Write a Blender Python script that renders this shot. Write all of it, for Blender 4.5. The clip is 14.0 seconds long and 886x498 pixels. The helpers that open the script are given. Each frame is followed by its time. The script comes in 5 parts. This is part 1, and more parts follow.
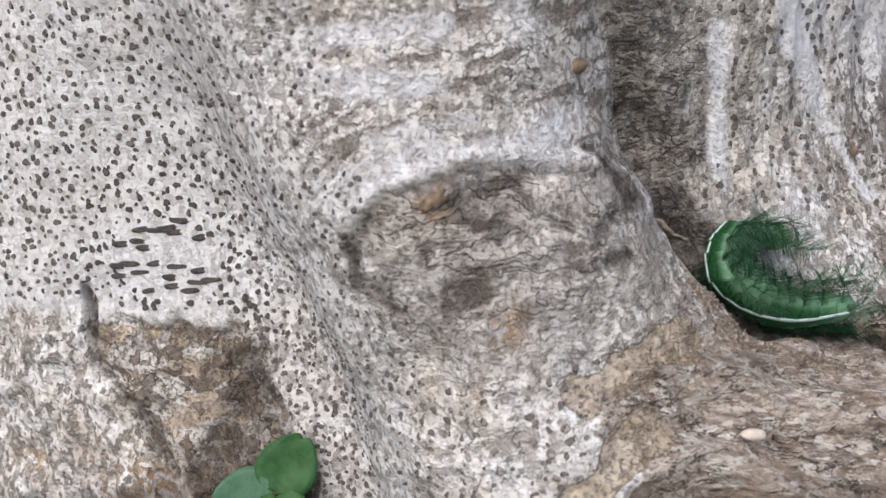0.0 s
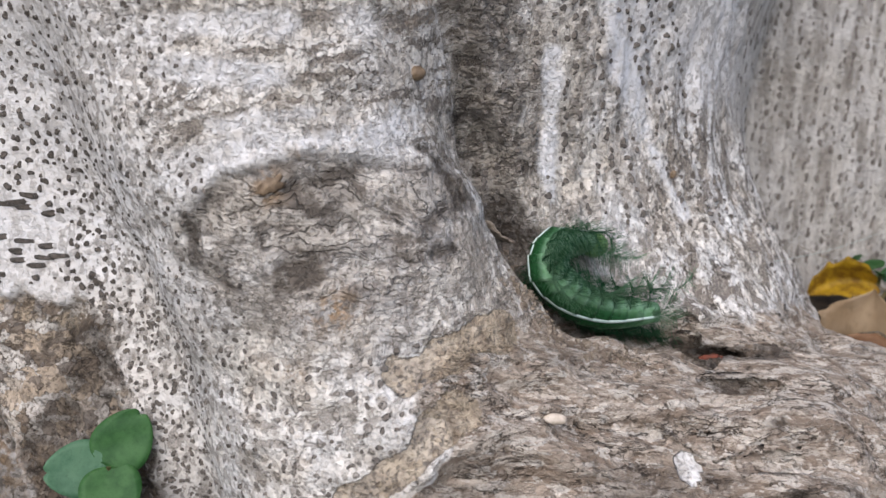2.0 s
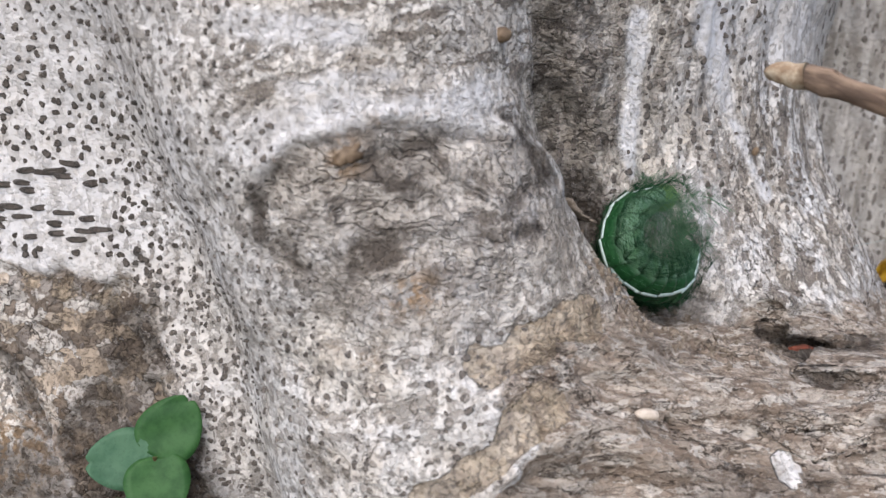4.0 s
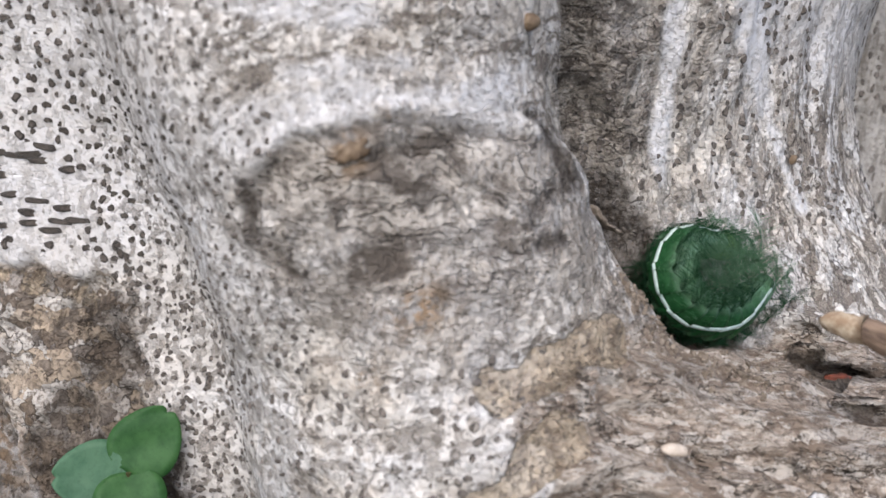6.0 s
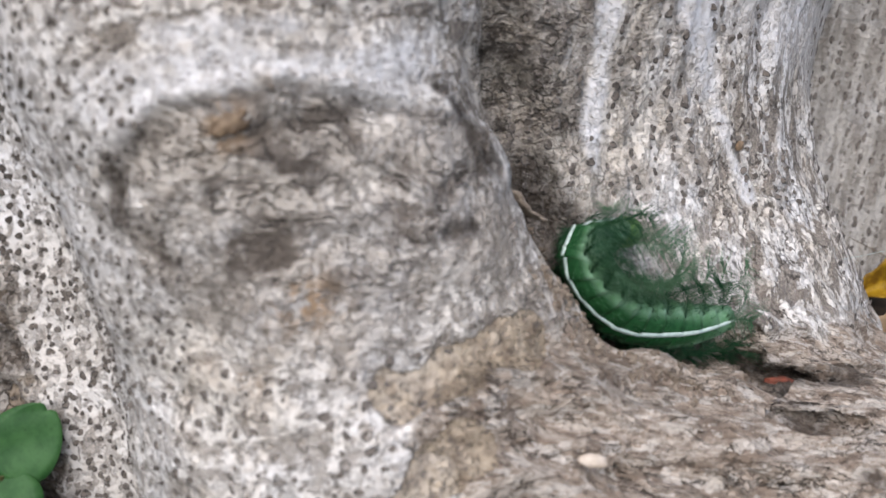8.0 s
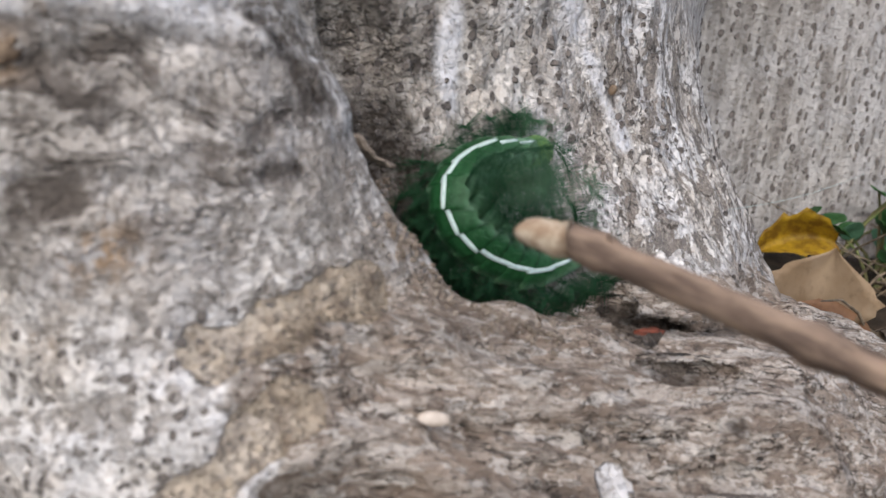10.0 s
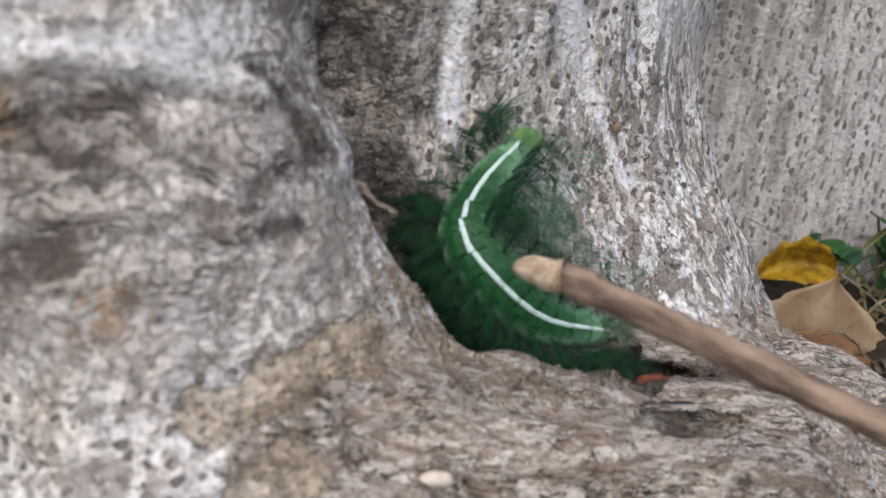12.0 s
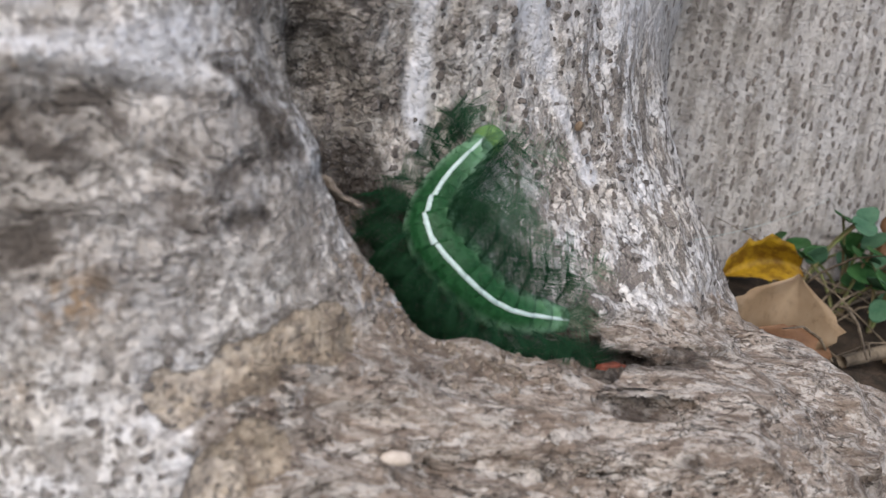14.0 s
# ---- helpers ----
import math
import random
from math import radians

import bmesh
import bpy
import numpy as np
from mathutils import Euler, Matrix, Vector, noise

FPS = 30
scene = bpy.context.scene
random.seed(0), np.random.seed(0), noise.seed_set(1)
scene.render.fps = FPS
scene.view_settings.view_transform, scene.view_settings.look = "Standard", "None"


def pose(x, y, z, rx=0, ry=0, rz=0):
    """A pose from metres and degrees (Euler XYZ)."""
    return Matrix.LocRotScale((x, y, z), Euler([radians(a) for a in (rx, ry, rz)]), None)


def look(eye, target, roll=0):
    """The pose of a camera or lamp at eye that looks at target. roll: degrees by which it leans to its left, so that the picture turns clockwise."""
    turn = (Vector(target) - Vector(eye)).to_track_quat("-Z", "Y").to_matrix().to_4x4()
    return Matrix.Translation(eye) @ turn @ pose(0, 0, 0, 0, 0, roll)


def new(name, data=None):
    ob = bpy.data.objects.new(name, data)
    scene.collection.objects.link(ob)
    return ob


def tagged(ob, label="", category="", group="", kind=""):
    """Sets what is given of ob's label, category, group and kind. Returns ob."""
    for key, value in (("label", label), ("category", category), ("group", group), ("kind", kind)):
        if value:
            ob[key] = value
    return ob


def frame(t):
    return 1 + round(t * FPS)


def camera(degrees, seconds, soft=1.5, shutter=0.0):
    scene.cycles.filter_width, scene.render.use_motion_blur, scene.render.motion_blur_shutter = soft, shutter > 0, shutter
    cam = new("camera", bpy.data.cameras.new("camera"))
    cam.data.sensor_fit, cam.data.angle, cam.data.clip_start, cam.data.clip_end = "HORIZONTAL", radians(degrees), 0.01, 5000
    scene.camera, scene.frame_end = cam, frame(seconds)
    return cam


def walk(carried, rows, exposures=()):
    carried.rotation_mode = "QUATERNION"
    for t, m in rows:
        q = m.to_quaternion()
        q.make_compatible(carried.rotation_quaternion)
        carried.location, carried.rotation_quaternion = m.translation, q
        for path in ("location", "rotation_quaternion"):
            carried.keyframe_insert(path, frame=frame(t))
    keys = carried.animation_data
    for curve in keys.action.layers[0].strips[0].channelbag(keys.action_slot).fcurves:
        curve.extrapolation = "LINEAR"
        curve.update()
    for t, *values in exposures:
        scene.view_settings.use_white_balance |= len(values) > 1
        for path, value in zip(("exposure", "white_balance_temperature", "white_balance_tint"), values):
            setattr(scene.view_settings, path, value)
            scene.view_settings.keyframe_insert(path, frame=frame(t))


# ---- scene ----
from mathutils import kdtree

cam = camera(52.7, 14.0)
cam.data.dof.use_dof, cam.data.dof.focus_distance, cam.data.dof.aperture_fstop = True, 0.174, 25.0
METRES, EYE, TILT, LEAN, TURN = 0.22, 0.105, -10.0, 0.0, 0.0
ROWS = [
    (0.0, 0.0, 0.0, 0.0, 0.0, 0.0, -0.0),
    (0.5, -0.0163, 0.0004, -0.0024, -2.59, 2.89, -2.09),
    (1.0, -0.0003, -0.0266, 0.0441, -4.56, 4.51, -4.01),
    (1.5, -0.0435, -0.0104, 0.0641, -5.61, 2.92, -4.65),
    (2.0, 0.0453, -0.0519, -0.0245, -6.81, 1.59, -3.3),
    (2.5, 0.0283, -0.0149, -0.0762, -7.14, 0.78, -2.83),
    (3.0, 0.01, 0.0217, -0.0512, -6.92, 0.38, -3.41),
    (3.5, -0.007, 0.009, -0.0283, -6.85, 0.29, -3.73),
    (6.0, -0.0152, 0.0845, -0.014, -7.23, -0.48, -6.15),
    (6.5, -0.0102, 0.0867, 0.0022, -7.26, -0.64, -6.38),
    (7.0, 0.0001, 0.1048, -0.0079, -7.61, -0.84, -6.79),
    (7.5, -0.019, 0.1366, -0.0084, -7.82, -1.08, -7.15),
    (8.0, 0.0388, 0.1369, -0.0076, -8.72, -1.25, -7.09),
    (8.5, 0.1241, 0.1459, -0.0303, -10.2, -1.33, -6.26),
    (11.0, 0.1168, 0.1798, -0.0034, -11.95, -2.36, -5.91),
    (11.5, 0.1211, 0.1864, 0.0079, -12.11, -2.35, -6.07),
    (12.0, 0.1109, 0.1785, 0.011, -12.29, -2.32, -6.2),
    (12.5, 0.1024, 0.1727, 0.0262, -12.56, -2.17, -6.31),
    (13.0, 0.1105, 0.1671, 0.0158, -12.64, -2.04, -6.22),
    (13.5, 0.1248, 0.1472, 0.0194, -12.64, -2.16, -6.55),
    (14.0, 0.124, 0.15, 0.0051, -12.86, -1.91, -6.23),
]
walk(cam, [(t, pose(0, 0, EYE, TILT, LEAN, TURN) @ pose(METRES * x, METRES * y, METRES * z, 90 + pitch, roll, yaw)) for t, x, y, z, yaw, pitch, roll in ROWS],
     exposures=[(0.0, 0.34, 6510, 10), (3.0, 0.36, 6510, 10), (6.0, 0.43, 6510, 10), (8.0, 0.41, 6510, 10), (8.6, 0.30, 6510, 10), (12.2, 0.28, 6510, 10), (13.0, 0.22, 6510, 10), (14.0, 0.22, 6510, 10)])

# ---- world and light: bright overcast day in open shade ----
world = bpy.data.worlds.new("overcast_sky")
scene.world = world
world.use_nodes = True
wn = world.node_tree.nodes
sky = wn.new("ShaderNodeTexSky")
sky.sky_type, sky.sun_disc = "NISHITA", False
sky.dust_density = 2.5
sky.sun_elevation, sky.sun_rotation = radians(58), radians(200)
world.node_tree.links.new(sky.outputs[0], wn["Background"].inputs[0])
wn["Background"].inputs[1].default_value = 0.15
sun = new("sun", bpy.data.lights.new("sun", "SUN"))
sun.data.energy, sun.data.angle, sun.data.color = 2.3, radians(70), (1.0, 0.955, 0.90)
sun.matrix_world = look((-1.0, -2.0, 1.4), (0, 0.15, 0))


# ---- material tools ----
class Mat:
    """A node material written as nested calls."""

    def __init__(self, name, rough=0.85):
        self.m = bpy.data.materials.new(name)
        self.m.use_nodes = True
        self.t = self.m.node_tree
        self.bsdf = self.t.nodes["Principled BSDF"]
        self.bsdf.inputs["Roughness"].default_value = rough
        self.bsdf.inputs["Specular IOR Level"].default_value = 0.25
        self.out = self.t.nodes["Material Output"]
        self.pos = self.n("ShaderNodeTexCoord").outputs["Object"]

    def n(self, kind):
        return self.t.nodes.new(kind)

    def put(self, socket, v):
        if isinstance(v, bpy.types.NodeSocket):
            self.t.links.new(v, socket)
        elif isinstance(v, tuple) and len(v) == 3 and socket.type == "RGBA":
            socket.default_value = (*v, 1)
        else:
            socket.default_value = v

    def scaled(self, v, s):
        node = self.n("ShaderNodeMapping")
        self.put(node.inputs["Vector"], v)
        node.inputs["Scale"].default_value = s if isinstance(s, tuple) else (s, s, s)
        return node.outputs[0]

    def turned(self, v, angle):
        """Coordinates turned about the y axis."""
        node = self.n("ShaderNodeMapping")
        self.put(node.inputs["Vector"], v)
        node.inputs["Rotation"].default_value = (0.0, angle, 0.0)
        return node.outputs[0]

    def noise(self, s=100.0, detail=4.0, rough=0.55, v=None, dist=0.0):
        node = self.n("ShaderNodeTexNoise")
        self.put(node.inputs["Vector"], self.scaled(v or self.pos, s))
        node.inputs["Scale"].default_value = 1.0
        node.inputs["Detail"].default_value, node.inputs["Roughness"].default_value = detail, rough
        node.inputs["Distortion"].default_value = dist
        return node.outputs["Fac"]

    def voro(self, s=100.0, feature="F1", v=None, rand=1.0, out="Distance"):
        node = self.n("ShaderNodeTexVoronoi")
        node.feature = feature
        self.put(node.inputs["Vector"], self.scaled(v or self.pos, s))
        node.inputs["Scale"].default_value, node.inputs["Randomness"].default_value = 1.0, rand
        return node.outputs[out]

    def warp(self, s, amount, v=None):
        """Coordinates pushed about by a noise, so that patterns lose their regularity."""
        node = self.n("ShaderNodeTexNoise")
        self.put(node.inputs["Vector"], self.scaled(v or self.pos, s))
        node.inputs["Scale"].default_value, node.inputs["Detail"].default_value = 1.0, 2.0
        sub = self.n("ShaderNodeVectorMath")
        sub.operation = "SUBTRACT"
        self.put(sub.inputs[0], node.outputs["Color"])
        sub.inputs[1].default_value = (0.5, 0.5, 0.5)
        mul = self.n("ShaderNodeVectorMath")
        mul.operation = "SCALE"
        self.put(mul.inputs[0], sub.outputs[0])
        mul.inputs["Scale"].default_value = amount
        add = self.n("ShaderNodeVectorMath")
        add.operation = "ADD"
        self.put(add.inputs[0], v or self.pos)
        self.put(add.inputs[1], mul.outputs[0])
        return add.outputs[0]

    def span(self, v, lo, hi, a=0.0, b=1.0):
        node = self.n("ShaderNodeMapRange")
        node.interpolation_type = "SMOOTHSTEP"
        for k, x in (("Value", v), ("From Min", lo), ("From Max", hi), ("To Min", a), ("To Max", b)):
            self.put(node.inputs[k], x)
        return node.outputs[0]

    def math(self, op, a, b=0.0):
        node = self.n("ShaderNodeMath")
        node.operation = op
        self.put(node.inputs[0], a)
        self.put(node.inputs[1], b)
        return node.outputs[0]

    def mix(self, f, a, b):
        node = self.n("ShaderNodeMix")
        node.data_type = "RGBA"
        self.put(node.inputs[0], f)
        self.put(node.inputs[6], a)
        self.put(node.inputs[7], b)
        return node.outputs[2]

    def attr(self, name):
        node = self.n("ShaderNodeAttribute")
        node.attribute_name = name
        return node.outputs["Fac"]

    def random(self):
        return self.n("ShaderNodeObjectInfo").outputs["Random"]

    def island(self):
        return self.n("ShaderNodeNewGeometry").outputs["Random Per Island"]

    def finish(self, colour, height=None, depth=0.0005, strength=0.8, thin=0.0):
        self.put(self.bsdf.inputs["Base Color"], colour)
        if height is not None:
            node = self.n("ShaderNodeBump")
            self.put(node.inputs["Height"], height)
            node.inputs["Distance"].default_value, node.inputs["Strength"].default_value = depth, strength
            self.put(self.bsdf.inputs["Normal"], node.outputs[0])
        if thin:
            tr = self.n("ShaderNodeBsdfTranslucent")
            self.put(tr.inputs["Color"], colour)
            ms = self.n("ShaderNodeMixShader")
            ms.inputs[0].default_value = thin
            self.put(ms.inputs[1], self.bsdf.outputs[0])
            self.put(ms.inputs[2], tr.outputs[0])
            self.put(self.out.inputs[0], ms.outputs[0])
        return self.m


def bark_material():
    m = Mat("bark", 0.88)
    ragged = m.warp(1100, 0.0007)
    w1 = m.warp(260, 0.0022, ragged)
    w2 = m.warp(55, 0.006, ragged)
    slant = m.turned(w2, 0.27)
    fine = m.noise(2600, 3, 0.65)
    grit = m.noise(950, 4, 0.7)
    mid = m.noise(420, 5, 0.65)
    patchy = m.noise(120, 4, 0.6)
    big = m.noise(45, 3, 0.5)

    def times(x, y):
        return m.math("MULTIPLY", x, y)

    def both(x, y, share=0.5):
        """Two noises in one, so that small spots gather along large ones."""
        return m.math("ADD", times(x, share), times(y, 1 - share))

    def cracks(size, v, width):
        """Thin lines between ragged cells."""
        return m.span(m.voro(size, "DISTANCE_TO_EDGE", v=v), 0.0, width, 1.0, 0.0)

    def seam(n, width):
        """Thin wandering lines where a noise crosses its middle."""
        return m.span(m.math("ABSOLUTE", m.math("SUBTRACT", n, 0.5)), 0.0, width, 1.0, 0.0)

    # pale corky skin, bluish where it is smooth, cream where it is worn
    pale = m.mix(m.span(big, 0.35, 0.65), (0.74, 0.69, 0.64), (0.78, 0.755, 0.75))
    pale = m.mix(times(m.span(patchy, 0.48, 0.62, 0.0, 0.55), m.attr("worn")), pale, (0.56, 0.49, 0.42))
    pale = m.mix(times(m.span(mid, 0.53, 0.64, 0.0, 0.45), m.attr("worn")), pale, (0.47, 0.41, 0.36))
    pale = m.mix(m.math("SUBTRACT", 1.0, m.attr("worn")), pale, m.mix(m.span(mid, 0.45, 0.7), (0.66, 0.65, 0.675), (0.56, 0.535, 0.53)))
    dark = m.mix(m.span(fine, 0.42, 0.58), (0.07, 0.058, 0.051), (0.27, 0.235, 0.205))
    soft = m.mix(m.span(grit, 0.43, 0.57), (0.125, 0.10, 0.085), (0.37, 0.325, 0.28))
    # rough smudges lying across the pale root, and chains of blotches up the stem
    across = m.span(both(m.noise((70, 70, 360), 3, 0.6, v=slant), m.noise((430, 430, 680), 3, 0.65, v=slant), 0.55), 0.525, 0.56)
    along = m.span(both(m.noise((290, 290, 34), 2.5, 0.55, v=w2), m.noise((470, 470, 330), 3, 0.65, v=w1)), 0.505, 0.535)
    split = times(cracks((240, 240, 560), m.warp(500, 0.0030, slant), 0.035), m.span(m.noise(230, 3, 0.6), 0.53, 0.60))
    rift = times(cracks((420, 420, 170), m.warp(500, 0.0024, w1), 0.06), m.span(m.noise(230, 3, 0.6), 0.50, 0.57))
    lines = m.math("MAXIMUM", times(across, m.attr("across")), times(along, m.attr("along")))
    chinks = m.math("MAXIMUM", times(split, m.attr("across")), times(rift, m.attr("along")))
    col = m.mix(times(lines, 0.88), pale, soft)
    col = m.mix(times(chinks, 0.8), col, (0.07, 0.055, 0.047))
    col = m.mix(m.attr("smooth"), col, m.mix(m.span(mid, 0.42, 0.72), (0.72, 0.71, 0.735), (0.58, 0.555, 0.545)))
    # old dark cork, cracked across
    cork = m.mix(m.span(m.noise((200, 200, 620), 4, 0.65, v=w1), 0.45, 0.56), (0.07, 0.058, 0.05), (0.36, 0.32, 0.28))
    cork = m.mix(times(m.span(m.noise((420, 420, 160), 2.0, 0.5, v=w1), 0.55, 0.60), 0.75), cork, (0.45, 0.41, 0.375))
    corkline = times(cracks((190, 190, 520), m.warp(400, 0.0022, ragged), 0.05), m.span(m.noise(200, 3, 0.6), 0.44, 0.52))
    cork = m.mix(times(corkline, 0.8), cork, (0.022, 0.018, 0.015))
    col = m.mix(times(m.attr("cork"), m.span(patchy, 0.30, 0.60, 0.65, 1.0)), col, cork)
    # specks and warts
    speck = times(m.math("MAXIMUM", m.span(m.noise((620, 620, 430), 2.0, 0.55, v=w1), 0.535, 0.575), times(m.span(m.noise((360, 360, 300), 1.2, 0.5, v=w1), 0.58, 0.62), 0.8)), m.attr("specks"))
    col = m.mix(times(speck, 0.9), col, dark)
    keep = m.n("ShaderNodeSeparateColor")
    m.put(keep.inputs[0], m.voro((400, 400, 430), v=w1, out="Color", rand=0.8))
    wart = m.math("SUBTRACT", m.span(keep.outputs[0], 0.0, 1.0, 0.20, 0.37), m.voro((400, 400, 430), v=w1, rand=0.8))
    core = m.span(wart, 0.08, 0.20, 0.0, 0.8)
    wart = times(m.span(wart, -0.04, 0.05, 0.0, 0.95), m.attr("warts"))
    col = m.mix(wart, col, m.mix(core, dark, (0.36, 0.32, 0.29)))
    # brown, fibrous old bark of the root, split along its length
    grain = m.noise((120, 480, 480), 5, 0.72, v=m.warp(90, 0.006, ragged))
    fibre = m.noise((280, 1250, 1250), 4, 0.7, v=w1)
    flake = m.noise((210, 520, 520), 3, 0.6, v=ragged)
    brown = m.mix(m.span(grain, 0.40, 0.60), (0.255, 0.197, 0.157), (0.57, 0.50, 0.44))
    brown = m.mix(m.span(m.noise(75, 3, 0.6), 0.46, 0.62, 0.0, 0.5), brown, (0.31, 0.235, 0.18))
    brown = m.mix(m.span(flake, 0.545, 0.58, 0.0, 0.75), brown, (0.66, 0.605, 0.555))
    brown = m.mix(m.span(fibre, 0.53, 0.61, 0.0, 0.65), brown, (0.15, 0.115, 0.092))
    rootline = m.math("MAXIMUM", times(seam(m.noise((26, 260, 260), 4, 0.6, v=w2), 0.013), m.span(patchy, 0.44, 0.54)),
                      times(cracks((150, 420, 420), m.warp(500, 0.0040, ragged), 0.035), m.span(m.noise(230, 3, 0.6), 0.54, 0.60)))
    brown = m.mix(times(rootline, 0.85), brown, (0.055, 0.04, 0.032))
    rootw = m.span(m.math("ADD", times(m.noise(150, 5, 0.7), 0.8), m.attr("brown")), 0.72, 0.94)
    col = m.mix(rootw, col, brown)
    # plates of old bark, tan, grey and dark, over a cracked hollow
    cells = m.warp(420, 0.0052, ragged)
    hue = m.n("ShaderNodeSeparateColor")
    m.put(hue.inputs[0], m.voro((260, 260, 380), v=cells, out="Color"))
    plate = m.mix(m.span(hue.outputs[0], 0.35, 0.65), (0.43, 0.345, 0.265), (0.56, 0.52, 0.485))
    plate = m.mix(m.span(hue.outputs[1], 0.66, 0.80, 0.0, 0.75), plate, (0.12, 0.09, 0.072))
    plate = m.mix(m.span(grit, 0.50, 0.60, 0.0, 0.65), plate, (0.17, 0.13, 0.105))
    plateline = times(cracks((260, 260, 380), cells, 0.045), m.span(m.noise(240, 3, 0.6), 0.46, 0.56))
    plate = m.mix(times(plateline, 0.85), plate, (0.06, 0.045, 0.036))
    col = m.mix(m.attr("plates"), col, plate)
    # bare tan wood where the skin has come off
    tan = m.mix(m.span(m.noise(330, 5, 0.65), 0.4, 0.65), (0.48, 0.39, 0.29), (0.26, 0.20, 0.145))
    tan = m.mix(m.span(grit, 0.5, 0.62, 0.0, 0.75), tan, (0.12, 0.09, 0.065))
    tanw = m.span(m.math("ADD", times(m.attr("tan"), 0.62), m.noise(170, 6, 0.75)), 0.80, 0.88)
    col = m.mix(times(tanw, 0.8), col, tan)
    # weathered wood of the knot, with wandering grooves
    curl = m.warp(70, 0.012, ragged)
    swirl = m.noise((120, 120, 300), 4, 0.65, v=curl)
    scar = m.mix(m.span(swirl, 0.43, 0.57), (0.15, 0.128, 0.112), (0.47, 0.425, 0.385))
    scar = m.mix(m.span(grit, 0.52, 0.62, 0.0, 0.6), scar, (0.13, 0.108, 0.093))
    scarline = seam(m.noise((75, 75, 210), 3, 0.55, v=curl), 0.018)
    scar = m.mix(times(scarline, 0.75), scar, (0.05, 0.042, 0.037))
    col = m.mix(times(m.attr("scar"), m.span(m.noise(110, 4, 0.65), 0.38, 0.54, 0.5, 1.0)), col, scar)
    # rusty stains
    col = m.mix(times(m.attr("rust"), m.span(m.noise(420, 4, 0.65), 0.44, 0.56)), col, (0.34, 0.235, 0.15))
    # far side of the stem, weathered tan
    bands = m.noise((300, 300, 36), 3, 0.6, v=ragged)
    col = m.mix(times(m.attr("far"), m.span(patchy, 0.35, 0.65, 0.55, 0.8)), col, m.mix(m.span(bands, 0.40, 0.60), (0.22, 0.198, 0.178), (0.47, 0.445, 0.42)))
    # dark soil and wood, plus shade painted into slots, cuts and crevices
    col = m.mix(times(m.attr("shade_stain"), m.span(mid, 0.3, 0.6, 1.0, 0.7)), col, (0.05, 0.038, 0.03))
    col = m.mix(times(m.span(grit, 0.57, 0.65, 0.0, 0.6), m.attr("worn")), col, (0.20, 0.168, 0.145))
    h = times(m.math("ADD", times(m.noise((230, 230, 620), 5, 0.65, v=w2), 0.7), times(fine, 0.12)), m.span(m.attr("worn"), 0.0, 1.0, 0.25, 1.0))
    h = m.math("SUBTRACT", h, times(m.span(grit, 0.45, 0.7), times(m.attr("worn"), 0.35)))
    h = m.math("ADD", h, times(m.math("MAXIMUM", wart, speck), 0.35))
    h = m.math("SUBTRACT", h, m.math("ADD", times(lines, 0.35), times(chinks, 0.8)))
    h = m.math("ADD", h, times(m.math("SUBTRACT", m.math("ADD", times(grain, 1.7), times(fibre, 0.5)), times(rootline, 1.1)), rootw))
    h = m.math("ADD", h, times(m.math("SUBTRACT", times(hue.outputs[2], 0.8), times(plateline, 0.9)), m.attr("plates")))
    h = m.math("ADD", h, times(m.math("SUBTRACT", times(swirl, 1.8), times(scarline, 0.6)), m.attr("scar")))
    h = m.math("SUBTRACT", h, times(tanw, 0.7))
    h = m.math("ADD", h, times(m.math("SUBTRACT", times(m.noise((200, 200, 620), 4, 0.65, v=w1), 2.2), times(corkline, 0.8)), m.attr("cork")))
    return m.finish(col, h, 0.0010, 1.0)


def plain_material(name, a, b, scale, rough=0.8, depth=0.0002, thin=0.0, stretch=None):
    m = Mat(name, rough)
    f = m.noise(stretch or scale, 4, 0.6)
    g = m.noise(scale * 6, 3, 0.6)
    col = m.mix(m.span(f, 0.35, 0.65), a, b)
    col = m.mix(m.span(g, 0.5, 0.8, 0.0, 0.4), col, tuple(0.45 * c for c in a))
    return m.finish(col, m.math("ADD", f, m.math("MULTIPLY", g, 0.4)), depth, 0.7, thin)


BARK = bark_material()
SOIL = plain_material("soil", (0.06, 0.042, 0.03), (0.03, 0.024, 0.017), 240, 0.95, 0.002)
def skin_material():
    """Soft green skin, darkest along the back."""
    m = Mat("green_skin", 0.5)
    xyz = m.n("ShaderNodeSeparateXYZ")
    m.put(xyz.inputs[0], m.pos)
    f = m.noise(500, 4, 0.6)
    side = m.mix(m.span(f, 0.35, 0.65), (0.13, 0.285, 0.145), (0.21, 0.37, 0.25))
    back = m.mix(m.span(m.noise(1100, 3, 0.6), 0.4, 0.6), (0.008, 0.055, 0.016), (0.018, 0.086, 0.029))
    return m.finish(m.mix(m.span(xyz.outputs[2], 0.0018, 0.0033), side, back), f, 0.0002, 0.7, 0.15)


SKIN = skin_material()
FEATHER = plain_material("green_feather", (0.017, 0.078, 0.034), (0.042, 0.135, 0.062), 400, 0.6, 0.0001, 0.45)
FEATHER_PALE = plain_material("pale_green_feather", (0.10, 0.22, 0.12), (0.15, 0.30, 0.18), 400, 0.6, 0.0001, 0.5)
HEAD = plain_material("head_skin", (0.15, 0.29, 0.09), (0.20, 0.35, 0.13), 600, 0.45)
STRIPE = plain_material("white_stripe", (0.52, 0.63, 0.62), (0.42, 0.53, 0.505), 900, 0.5, 0.0001)
CORK = plain_material("brown_cork", (0.14, 0.11, 0.085), (0.30, 0.25, 0.205), 700, 0.9, 0.0010)


